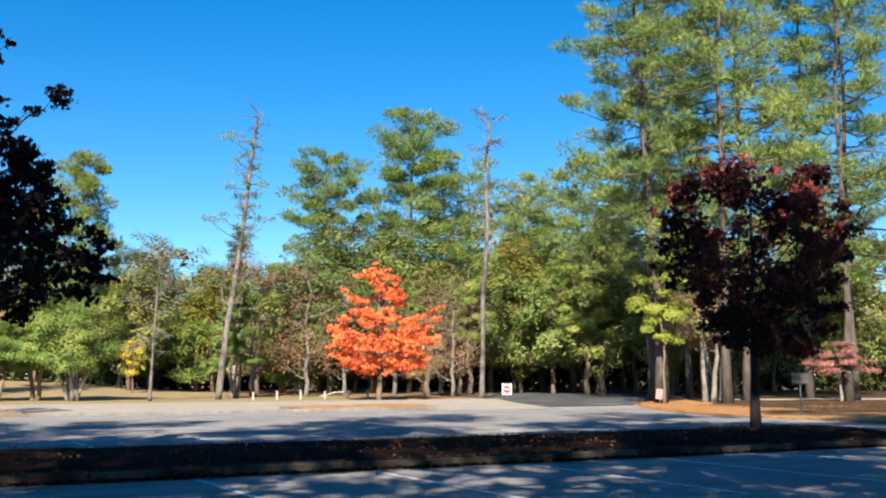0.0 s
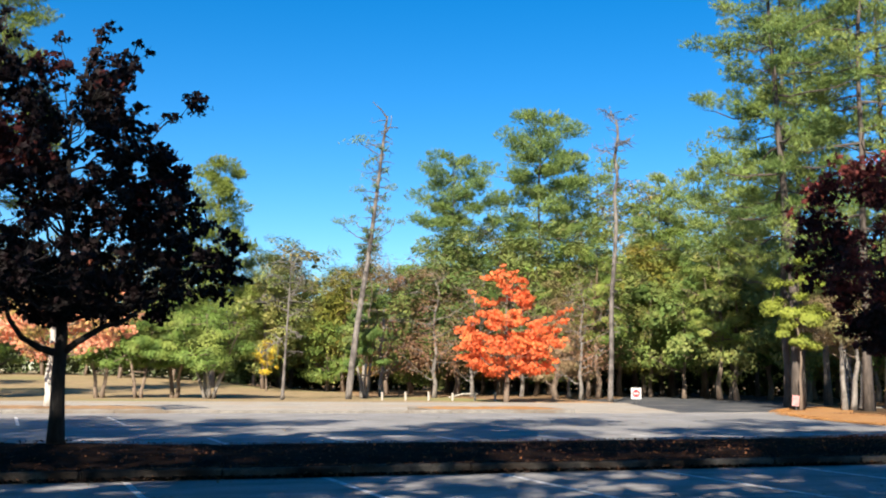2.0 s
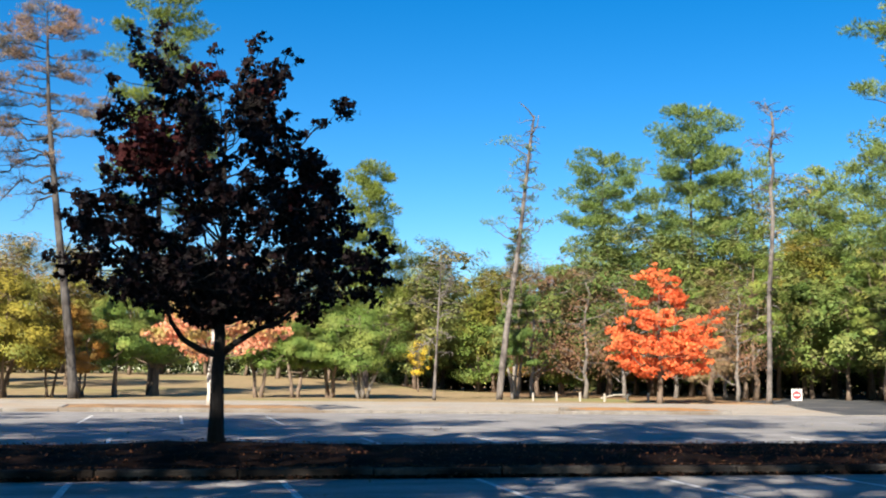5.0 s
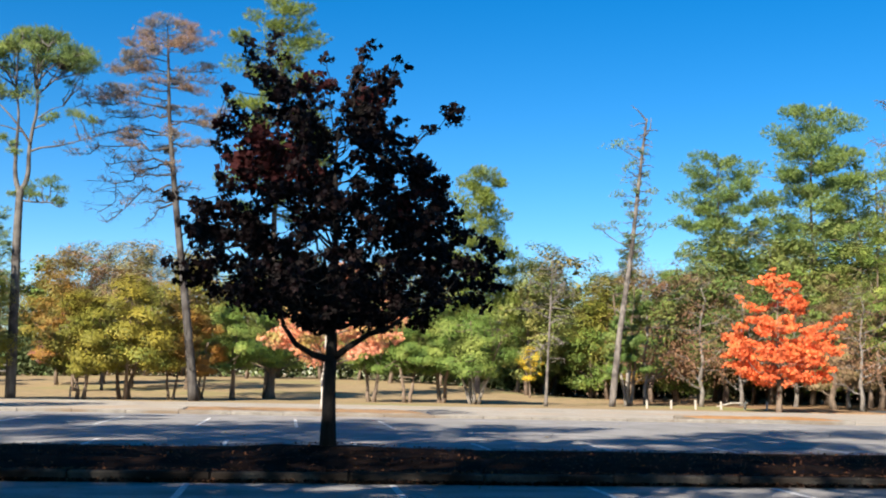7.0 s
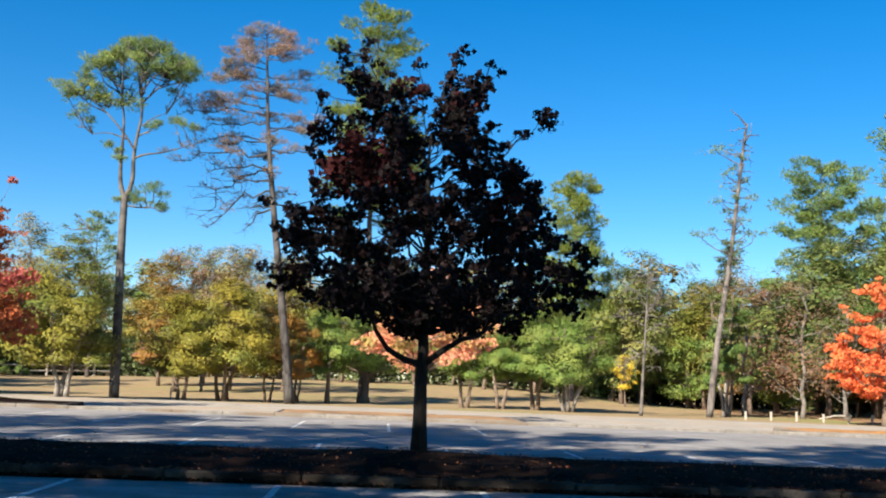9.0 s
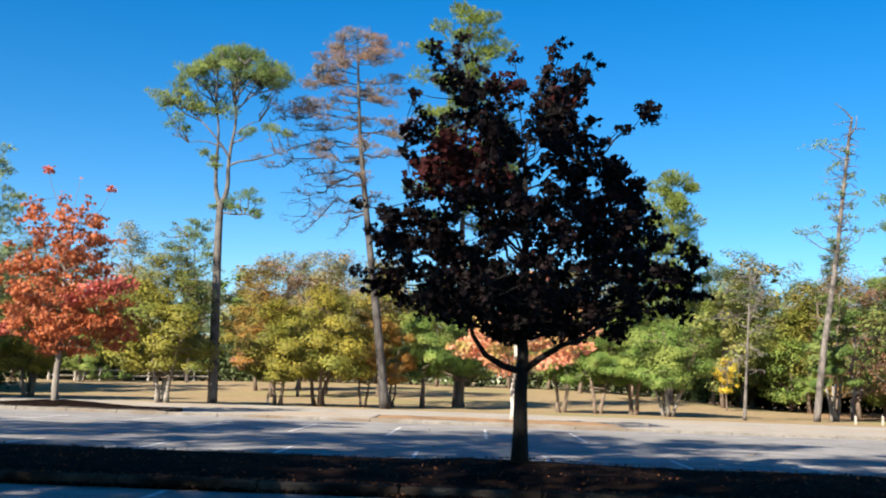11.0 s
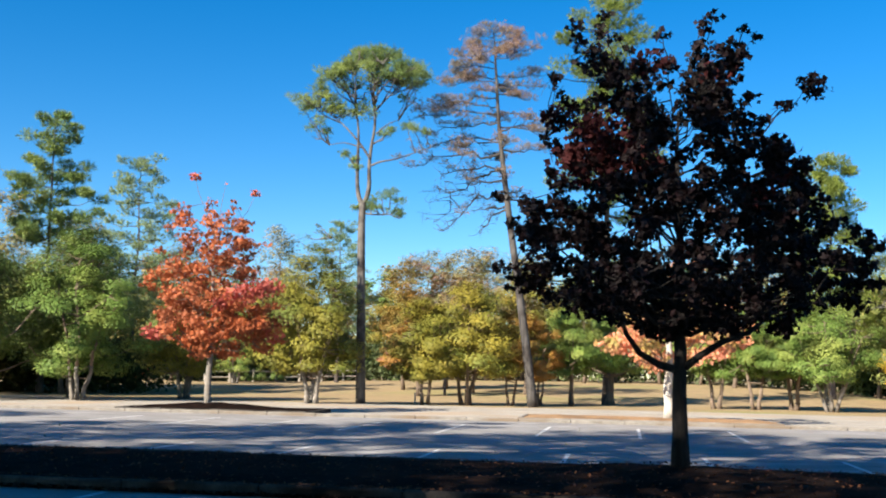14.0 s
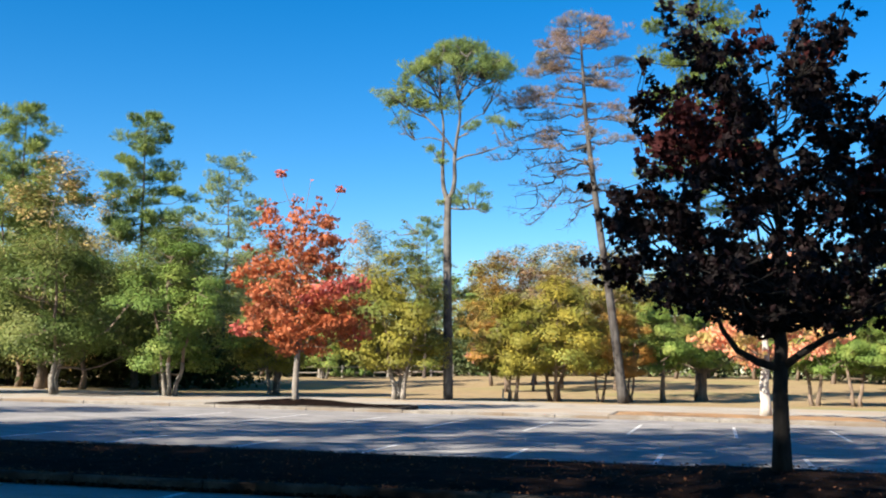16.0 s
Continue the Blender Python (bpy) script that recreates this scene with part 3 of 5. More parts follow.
def pine(name, label, seed, h, start, width, needles, bark, branches=34, tufts=9, r0=0.24, length=0.34, blade=0.05, blades=7, shape=None, lean=(0, 0), group="",
         split=True, droop=0.08, clump=0.55, plates=5, thick=0.36):
    """A tall pine: straight tapered trunk, whorled branches, needles in plate-like tufts towards the branch ends.
    plates: how many tufted sprays a full-length branch carries; tufts: tufts in a spray; clump: a spray's half-width."""
    rng = np.random.default_rng(seed)
    tree = thing(name, label, "pine tree", group)
    P = np.array([(lean[0] * t ** 1.3, lean[1] * t ** 1.3, -0.1 + (h - 0.3) * t) for t in np.linspace(0, 1, 12)])
    P[1:-1, :2] += rng.normal(0, 0.003 * h, (10, 2))
    R = r0 * (1 - 0.9 * np.linspace(0, 1, 12)) * (1 + 0.4 * np.exp(-np.linspace(0, 1, 12) * 40))
    trunk = tube(P, R, 8)
    shape = shape or [(0, 0.55), (0.25, 1.0), (0.6, 0.8), (0.85, 0.6), (1, 0.35)]
    us, ws = zip(*shape)
    wood, C, D = [], [], []
    for b in range(branches):
        u = (b + rng.uniform(0, 1)) / branches
        z = start + u * (h - start) * 0.97
        at = np.array([np.interp(z, P[:, 2], P[:, j]) for j in range(3)])
        full = np.interp(u, us, ws)
        L = 0.5 * width * full * rng.uniform(0.55, 1.15)
        th = b * 2.4 + rng.uniform(-0.5, 0.5)
        out = np.array((math.cos(th), math.sin(th), 0))
        tip = at + out * L + np.array((0, 0, L * (0.35 * u + 0.05) - droop * L))
        Q = bent(at, tip, -0.08, rng, 6, 0.03)
        rr = np.interp(z, P[:, 2], R) * 0.38 + 0.014
        pcs = [tube(Q, np.linspace(rr, rr * 0.25, 6), 5, False)]
        for q in range(max(2, round(plates * L / (0.5 * width)))):
            s = 1.0 if q == 0 else rng.uniform(0.18, 1.0)
            c = np.array([np.interp(s * 5, range(6), Q[:, j]) for j in range(3)])
            side = np.cross(out, (0, 0, 1)) * rng.normal(0, 0.25) * L * (1.1 - 0.5 * s) + np.array((0, 0, abs(rng.normal(0, 0.10)) * L * 0.6))
            e = c + side
            pcs.append(tube([c, (c + e) / 2 + (0, 0, 0.03), e], [rr * 0.3, rr * 0.2, rr * 0.12], 3, False))
            w = clump * rng.uniform(0.7, 1.3)
            v = unit(rng.normal(size=(tufts, 3))) * (rng.uniform(0, 1, tufts) ** 0.4)[:, None]
            C.append(e + v * np.array((w, w, w * thick)) + (0, 0, 0.12 * w))
            D.append(v + out * 0.25 + np.array((0, 0, 0.45)))
        wood.append(join(pcs))
    if split:
        part("trunk", *trunk, bark, tree, smooth=True)
        for w in wood:
            part("branch", *w, bark, tree)
    else:
        part("trunk", *join([trunk] + wood), bark, tree)
    if C:
        C, D = np.concatenate(C), np.concatenate(D)
        V, F = needle_tufts(C, D, length, blade, blades, rng, 0.55)
        part("crown", V, F, needles, tree)
    return tree


def umbrella_pine(name, label, seed, stems, sprays, needles, bark, tufts=14, length=0.3, blade=0.05, blades=8):
    """A pine whose stems are given as paths with end radii, and its sprays as x, y, z, half-width."""
    rng = np.random.default_rng(seed)
    tree = thing(name, label, "pine tree")
    paths = []
    for P, ra, rb in stems:
        P = np.array(P, float)
        t = np.linspace(0, len(P) - 1, 4 * len(P))
        Q = np.stack([np.interp(t, range(len(P)), P[:, j]) for j in range(3)], 1)
        for _ in range(3):
            Q[1:-1] = (Q[:-2] + 2 * Q[1:-1] + Q[2:]) / 4
        paths.append(Q)
        part("stem", *tube(Q, np.linspace(ra, rb, len(Q)), 8), bark, tree, smooth=True)
    pts = np.concatenate(paths)
    C, D = [], []
    for x, y, z, w in sprays:
        c = np.array((x, y, z))
        d = np.linalg.norm(pts - c, axis=1) + 2.5 * np.maximum(pts[:, 2] - c[2] + 0.5 * np.hypot(pts[:, 0] - x, pts[:, 1] - y), 0)
        s = pts[int(np.argmin(d))]
        Q = bent(s, c, -0.07, rng, 6, 0.03)
        pcs = [tube(Q, np.linspace(0.045, 0.014, 6), 5, False)]
        for q in range(4):
            a = Q[rng.integers(2, 6)]
            e = a + np.clip(rng.normal(size=3), -1.3, 1.3) * np.array((1.0, 1.0, 0.5)) * w
            pcs.append(tube([a, (a + e) / 2 + rng.normal(size=3) * 0.04, e], [0.02, 0.014, 0.008], 3, False))
        part("branch", *join(pcs), bark, tree)
        for q in range(4):
            e = c + rng.normal(size=3) * np.array((w, w, w * 0.3)) * 0.6
            v = unit(rng.normal(size=(tufts, 3))) * (rng.uniform(0, 1, tufts) ** 0.4)[:, None]
            C.append(e + v * np.array((w, w, w * 0.55)) * 0.9)
            D.append(v + np.array((0, 0, 0.5)))
    V, F = needle_tufts(np.concatenate(C), np.concatenate(D), length, blade, blades, rng, 0.55)
    part("crown", V, F, needles, tree)
    return tree


def snag(name, label, seed, path, r0, r1, limbs, bark):
    """A dead tree: a crooked trunk along a path and broken branches, each given by its foot's height and its tip."""
    rng = np.random.default_rng(seed)
    tree = thing(name, label, "dead tree")
    P = np.array(path, float)
    t = np.linspace(0, len(P) - 1, 4 * len(P))
    Q = np.stack([np.interp(t, range(len(P)), P[:, j]) for j in range(3)], 1)
    for _ in range(2):
        Q[1:-1] = (Q[:-2] + 2 * Q[1:-1] + Q[2:]) / 4
    part("trunk", *tube(Q, np.linspace(r0, r1, len(Q)) * (1 + 0.35 * np.exp(-np.maximum(Q[:, 2], 0) / 0.5)), 8), bark, tree, smooth=True)
    for z, x, y, zt in limbs:
        a = np.array([np.interp(z, Q[:, 2], Q[:, j]) for j in range(3)])
        B = bent(a, (x, y, zt), 0.05, rng, 6, 0.05)
        L = np.linalg.norm(B[-1] - a)
        rr = np.interp(z, Q[:, 2], np.linspace(r0, r1, len(Q))) * 0.4
        pcs = [tube(B, np.linspace(rr, 0.02, 6), 5, False)]
        for k in range(int(10 + 10 * L)):
            c = B[rng.integers(2, 6)]
            e = c + rng.normal(size=3) * np.array((0.28, 0.28, 0.22)) * min(1.3, L)
            pcs.append(tube([c, (c + e) / 2 + rng.normal(size=3) * 0.05, e], [0.022, 0.016, 0.008], 3, False))
        part("branch", *join(pcs), bark, tree)
    return tree


def stubs(tree, seed, path, z0, z1, n, reach, bark, drop=0.1):
    """Broken twigged branch stubs up a bare trunk."""
    rng = np.random.default_rng(seed)
    P = np.array(path, float)
    for k in range(n):
        z = z0 + (z1 - z0) * (k + rng.uniform(0, 1)) / n
        a = np.array([np.interp(z, P[:, 2], P[:, j]) for j in range(3)])
        th, L = 2.4 * k + rng.uniform(-0.5, 0.5), reach * rng.uniform(0.35, 1.1)
        tip = a + np.array((math.cos(th) * L, math.sin(th) * L, rng.normal(-drop, 0.18) * L))
        Q = bent(a, tip, 0.06, rng, 5, 0.06)
        pcs = [tube(Q, np.linspace(0.035, 0.012, 5), 4, False)]
        for q in range(5):
            c = Q[rng.integers(1, 5)]
            e = c + rng.normal(size=3) * np.array((0.22, 0.22, 0.18)) * L
            pcs.append(tube([c, (c + e) / 2 + rng.normal(size=3) * 0.03, e], [0.016, 0.012, 0.006], 3, False))
        part("branch", *join(pcs), bark, tree)


def rise(x, y):
    """How far the lawn and the woods' floor climb beyond the far lane."""
    side = float(np.interp(x, (-70, -35, -15, 10, 17, 25), (0.4, 0.5, 1.05, 1.15, 0.9, 0.0)))
    t = min(1.0, max(0.0, (y - 64) / 46))
    return side * t * t * (3 - 2 * t)


def stand(tree, x, y, z=0.0, turn=0.0, scale=1.0):
    z += rise(x, y)
    tree.location, tree.rotation_euler, tree.scale = (x, y, z), (0, 0, radians(turn)), (scale, scale, scale)
    return tree


def plant(tree, x, y, turn=0.0, scale=1.0, z=0.0, label=""):
    """A copy of a tree at another place."""
    c = copy_thing(tree, pose(x, y, z + rise(x, y), 0, 0, turn))
    c.scale = (scale, scale, scale)
    return tagged(c, label)


ROUND = [(0, 0.45), (0.2, 0.9), (0.45, 1.0), (0.7, 0.8), (0.9, 0.45), (1, 0.12)]
SPREAD = [(0, 0.6), (0.15, 0.95), (0.35, 1.0), (0.65, 0.8), (0.9, 0.4), (1, 0.1)]
OVAL = [(0, 0.3), (0.2, 0.75), (0.45, 1.0), (0.75, 0.75), (1, 0.15)]
CONE = [(0, 0.8), (0.15, 1.0), (0.5, 0.7), (0.8, 0.35), (1, 0.05)]


# ---- ground ----
def sheet(name, x0, y0, x1, y1, z, mat, label, parent=None, depth=0.12, category="", nx=1, ny=1):
    V, F = box(x0, y0, z - depth, x1, y1, z)
    return tagged(part(name, V, F, mat, parent), label, category, kind="structure")


GN = 221
GX, GY = np.meshgrid(np.linspace(-1, 1, GN), np.linspace(-1, 1, GN))
GX, GY = np.sign(GX) * np.abs(GX) ** 3 * 1800, np.sign(GY) * np.abs(GY) ** 3 * 1800 + 60
GV = np.array([(x, y, rise(x, y) - 0.03) for x, y in zip(GX.ravel(), GY.ravel())])
GF = [[r * GN + c, r * GN + c + 1, (r + 1) * GN + c + 1, (r + 1) * GN + c] for r in range(GN - 1) for c in range(GN - 1)]
tagged(part("ground", GV, GF, LAWN), "dry tan autumn lawn reaching the woods", "lawn", kind="structure")
lot = sheet("parking_lot", -75, -30, 75, 39.2, 0.0, ASPHALT, "worn grey asphalt parking lot with faded white stall lines", category="parking lot")
sheet("drive_lane", -75, 39.36, 42, 55.2, 0.005, PALE_DRIVE, "pale sunbleached drive lane strewn with sand and needles", category="road")

STALL = 2.74


def stall_line(x, y0, y1):
    V, F = box(x - 0.045, y0, 0.0, x + 0.045, y1, 0.004)
    part("stall_line", V, F, PAINT, lot)


for k in range(-5, 9):
    stall_line(-1.29 + k * STALL, 9.7, 14.72)
    stall_line(-1.27 + k * STALL, 20.0, 24.35)
for k in range(-5, 3):
    stall_line(-2.44 + k * STALL, 30.7, 36.1)


# ---- the near island ----
def mound_height(x, y, x0, x1, y0, y1, top, bumps=()):
    e = min(1, (x - x0) / 1.2, (x1 - x) / 1.2, (y - y0) / 1.3, (y1 - y) / 1.3)
    z = 0.13 + (top - 0.13) * math.sin(max(0, e) * math.pi / 2)
    for bx, by, bh, br in bumps:
        z += bh * math.exp(-((x - bx) ** 2 + (y - by) ** 2) / br ** 2) * max(0, min(1, e * 1.5))
    return z


def island(name, label, x0, x1, y0, y1, top, soil, bumps=(), step=0.25, group="", seed=0, stone=CONCRETE_SUNLIT):
    """A kerbed planting island: kerb stones with joints round a soil mound."""
    isl = thing(name, label, "traffic island", group, "structure")
    kw = 0.15
    nx, ny = max(4, int((x1 - x0) / step)), max(4, int((y1 - y0) / step))
    xs, ys = np.linspace(x0 + kw, x1 - kw, nx), np.linspace(y0 + kw, y1 - kw, ny)
    V = [(x, y, mound_height(x, y, x0 + kw, x1 - kw, y0 + kw, y1 - kw, top, bumps) + 0.03 * noise.noise((x * 1.7, y * 1.7, seed)) + 0.02 * noise.noise((x * 5, y * 5, seed))) for y in ys for x in xs]
    F = [[r * nx + c, r * nx + c + 1, (r + 1) * nx + c + 1, (r + 1) * nx + c] for r in range(ny - 1) for c in range(nx - 1)]
    part("soil_mound", V, F, soil, isl, smooth=True)
    rng = random.Random(seed)
    def row(a, b, fixed, along_x, w):
        n = max(1, round((b - a) / 1.83))
        for k in range(n):
            s, e = a + (b - a) * k / n + 0.008, a + (b - a) * (k + 1) / n - 0.008
            dz, dy = rng.uniform(-0.008, 0.008), rng.uniform(-0.006, 0.006)
            V, F = box(s, fixed + dy, -0.05, e, fixed + dy + w, 0.15 + dz, 0.025) if along_x else box(fixed + dy, s, -0.05, fixed + dy + w, e, 0.15 + dz, 0.025)
            part("kerb_stone", V, F, stone, isl)
    row(x0, x1, y0, True, kw)
    row(x0, x1, y1 - kw, True, kw)
    row(y0 + kw, y1 - kw, x0, False, kw)
    row(y0 + kw, y1 - kw, x1 - kw, False, kw)
    return isl


island("parking_island", "long kerbed island of leaf-strewn mulch darkened as in shade", -16, 21.5, 14.85, 20.0, 0.21, MULCH_SHADED, [(0.65, 17.6, 0.12, 1.6), (17.8, 17.8, 0.06, 1.5)], 0.22, seed=1, stone=CONCRETE_SHADED)
island("planting_island", "small kerbed island of mulch darkened as in shade under a red maple", -18.8, -11.4, 39.4, 42.8, 0.15, MULCH_SHADED, [(-15.6, 40.8, 0.2, 2.2)], 0.3, seed=2, stone=CONCRETE_SHADED)
island("planting_island", "small kerbed island of brown pine straw", -3.8, 5.2, 39.4, 42.8, 0.2, DULL_STRAW, (), 0.3, seed=3)
island("planting_island", "small kerbed island of orange-brown pine straw", 15.6, 21.8, 39.4, 42.6, 0.2, STRAW, (), 0.3, seed=4)
kerb = thing("kerb", "low concrete kerb between the lot and the drive lane", "kerb", kind="structure")
kr = random.Random(3)
for k in range(45):
    x = -60 + k * 1.815
    V, F = box(x + 0.003, 39.18 + kr.uniform(-0.01, 0.01), -0.05, x + 1.812, 39.36, 0.11 + kr.uniform(-0.008, 0.008), 0.025)
    part("kerb_stone", V, F, CONCRETE_SUNLIT, kerb)


def flat(name, label, category, outline, z, mat, depth=0.05):
    """A level slab with the given outline."""
    n = len(outline)
    V = [(x, y, z) for x, y in outline] + [(x, y, z - depth) for x, y in outline]
    F = [list(range(n)), list(reversed(range(n, 2 * n)))] + [[i, n + i, n + (i + 1) % n, (i + 1) % n][::-1] for i in range(n)]
    return tagged(part(name, V, F, mat), label, category, kind="structure")


flat("road", "asphalt road with dappled shade in its colour, leading into the woods", "road", [(27, 39.5), (32.5, 40), (36.5, 43.8), (43.5, 48), (47, 56), (60, 72), (68, 93), (55, 89), (40, 66), (34.4, 62.8), (33.5, 54.5), (30, 47)], 0.012, ROAD_DAPPLED)
flat("straw_bed", "brown pine straw under the trees beside the road", "pine straw", [(28.5, 56.2), (33.3, 55.6), (34.0, 62.9), (39.6, 66.3), (48, 78), (28.5, 78)], 0.02, DULL_STRAW)
# Dark slab that mostly stands for the shade the pines throw here.
flat("litter_bed", "needle litter under the pines, darkened for their shade", "leaf litter", [(30.5, 26), (80, -30), (80, 70), (62, 72), (49, 57), (45, 48.5), (38.5, 43.6), (34.5, 38.5)], 0.034, LITTER_SHADED)
flat("straw_bed", "broad bed of orange pine straw beside the lot", "pine straw", [(27.0, -30), (60, -30), (33.5, 26.5), (35.5, 38.5), (40, 43.4), (46, 48.5), (44, 48.4), (36.2, 43.6), (32.6, 39.8), (30.0, 36.0), (28.2, 32.4), (27.3, 29.5), (27.0, 26.5)], 0.042, STRAW)
# Sunlight on this stretch is put in as a paler slab.
flat("road", "strip of road made pale as if sunlit, beyond the straw bed", "road", [(43, 47.5), (44, 44.5), (60, 39.5), (60, 42.5)], 0.048, PALE_DRIVE)

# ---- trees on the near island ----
t1 = young_maple("maple_tree", "copper-leaved young maple on the mulched island, leaves darkened for shade", 11,
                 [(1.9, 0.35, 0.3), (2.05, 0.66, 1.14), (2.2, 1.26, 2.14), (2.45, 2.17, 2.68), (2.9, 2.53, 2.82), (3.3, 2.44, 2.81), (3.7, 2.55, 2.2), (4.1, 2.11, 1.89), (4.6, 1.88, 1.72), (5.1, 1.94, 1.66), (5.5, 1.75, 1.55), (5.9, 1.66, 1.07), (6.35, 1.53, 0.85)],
                 (0.13, 0.0, 5.3), L_RED_SHADED, BARK_DARK, 520, 21500, 0.12, 0.52,
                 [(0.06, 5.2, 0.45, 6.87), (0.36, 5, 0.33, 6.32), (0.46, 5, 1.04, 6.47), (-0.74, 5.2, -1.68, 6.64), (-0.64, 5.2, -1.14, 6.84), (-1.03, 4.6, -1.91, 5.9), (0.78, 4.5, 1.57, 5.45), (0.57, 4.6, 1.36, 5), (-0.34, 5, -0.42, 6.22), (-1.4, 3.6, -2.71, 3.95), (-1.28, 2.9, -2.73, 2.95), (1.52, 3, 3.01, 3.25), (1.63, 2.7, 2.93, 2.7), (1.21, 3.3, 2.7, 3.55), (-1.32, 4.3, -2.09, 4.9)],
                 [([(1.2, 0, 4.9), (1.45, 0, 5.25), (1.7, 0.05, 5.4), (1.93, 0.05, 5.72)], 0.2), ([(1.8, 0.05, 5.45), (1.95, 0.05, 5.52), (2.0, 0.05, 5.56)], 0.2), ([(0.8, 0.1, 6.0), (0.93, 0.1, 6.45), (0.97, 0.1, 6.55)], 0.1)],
                 # Sunlit spots put in as redder leaves.
                 (L_RED_SUNLIT, [(-1.15, -1.1, 4.75, 0.42, 260), (-1.4, -0.9, 4.35, 0.42, 260), (-0.7, -1.2, 4.3, 0.38, 220), (-1.75, -0.5, 5.1, 0.25, 110), (0.5, -1.0, 5.6, 0.25, 60), (1.2, -1.1, 3.85, 0.4, 110), (-0.4, -1.1, 5.7, 0.3, 70)]),
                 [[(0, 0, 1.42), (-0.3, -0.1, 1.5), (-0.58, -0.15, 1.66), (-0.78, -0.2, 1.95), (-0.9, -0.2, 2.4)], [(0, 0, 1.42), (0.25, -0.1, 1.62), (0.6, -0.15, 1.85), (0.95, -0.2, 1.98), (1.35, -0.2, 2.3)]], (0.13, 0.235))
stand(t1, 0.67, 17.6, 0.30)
t2 = young_maple("maple_tree", "dark red-leaved young maple on the mulched island", 12,
                 [(1.75, 0.5, 1.4), (2.25, 1.1, 1.9), (2.9, 1.5, 2.05), (3.5, 2.05, 2.3), (4.2, 2.1, 2.35), (4.8, 2.25, 2.15), (5.45, 2.0, 1.5), (5.9, 1.5, 0.5), (6.2, 1.1, 0.2)],
                 (0.12, 0.05, 5.6), L_MAROON, BARK_DARK, 300, 11500, 0.14, 0.75,
                 [(-0.6, 5.0, -1.3, 6.2), (-0.3, 5.2, -0.1, 6.3), (0.5, 4.6, 1.35, 6.0), (0.7, 4.4, 1.0, 5.9), (1.3, 4.2, 2.4, 4.9), (1.4, 3.6, 2.5, 4.0), (-1.2, 4.2, -2.35, 4.9), (-1.2, 3.4, -2.2, 3.7)], (),
                 (L_RED_SUNLIT, [(-1.5, -0.8, 5.3, 0.5, 260), (-0.6, -1.0, 5.6, 0.5, 240), (1.3, -0.6, 5.7, 0.35, 260), (1.0, -0.9, 5.0, 0.4, 160), (-1.7, -0.8, 4.6, 0.45, 160), (0.0, -1.2, 4.7, 0.5, 120)]))
stand(t2, 17.8, 17.8, 0.24, -28.6)


# ---- fallen leaves ----
def litter(name, label, n, place, leaf, size, seed):
    rng = np.random.default_rng(seed)
    C = np.array([place(rng) for _ in range(n)])
    V, F = leaf_cards(C, size, rng, 3.0)
    tagged(part(name, V, F, leaf), label, "fallen leaves", kind="stuff")


def on_mound(rng):
    x, y = 21 - 36.5 * rng.uniform(0, 1) ** 1.7, rng.uniform(15.1, 19.7)
    return x, y, mound_height(x, y, -15.85, 21.35, 15.0, 19.85, 0.21, [(0.65, 17.6, 0.12, 1.6), (17.8, 17.8, 0.06, 1.5)]) + 0.035


litter("fallen_leaves", "brown and orange fallen leaves on the mulch", 6500, on_mound, L_LITTER, 0.055, 81)
litter("fallen_leaves", "orange fallen leaves lying along the kerb", 900, lambda rng: (rng.uniform(-15, 21), 14.83 - abs(rng.normal(0, 0.07)), 0.015 + rng.uniform(0, 0.05)), L_LITTER, 0.08, 82)
litter("fallen_leaves", "dark leaf litter in the gutter", 7000, lambda rng: (rng.uniform(-16, 21.5), 14.845 - abs(rng.normal(0, 0.05)), 0.008 + rng.uniform(0, 0.045)), MULCH_SHADED, 0.05, 83)
litter("fallen_leaves", "dead leaves lodged along the top of the kerb", 2600, lambda rng: (rng.uniform(-15.5, 21), 14.85 + abs(rng.normal(0, 0.09)), 0.165 + rng.uniform(0, 0.012)), L_LITTER, 0.055, 85)
litter("fallen_leaves", "scattered leaves on the asphalt", 700, lambda rng: (rng.uniform(-16, 24), rng.uniform(10, 36), 0.008), L_BROWN, 0.06, 84)

bed_edge = np.array([(27.0, 18.0), (27.0, 26.5), (27.3, 29.5), (28.2, 32.4), (30.0, 36.0), (32.6, 39.8), (36.2, 43.6), (44.0, 48.4)])


def along_edge(rng):
    s = rng.uniform(0, len(bed_edge) - 1)
    return np.interp(s, range(len(bed_edge)), bed_edge[:, 0]) + rng.normal(-0.1, 0.22), np.interp(s, range(len(bed_edge)), bed_edge[:, 1]) + rng.normal(0, 0.22), 0.05


litter("loose_straw", "loose orange pine straw along the bed's edge", 4500, along_edge, STRAW, 0.07, 86)
litter("loose_straw", "brown leaves scattered over the litter under the pines", 2500, lambda rng: (rng.uniform(33, 50), rng.uniform(28, 38), 0.06), L_LITTER, 0.08, 87)

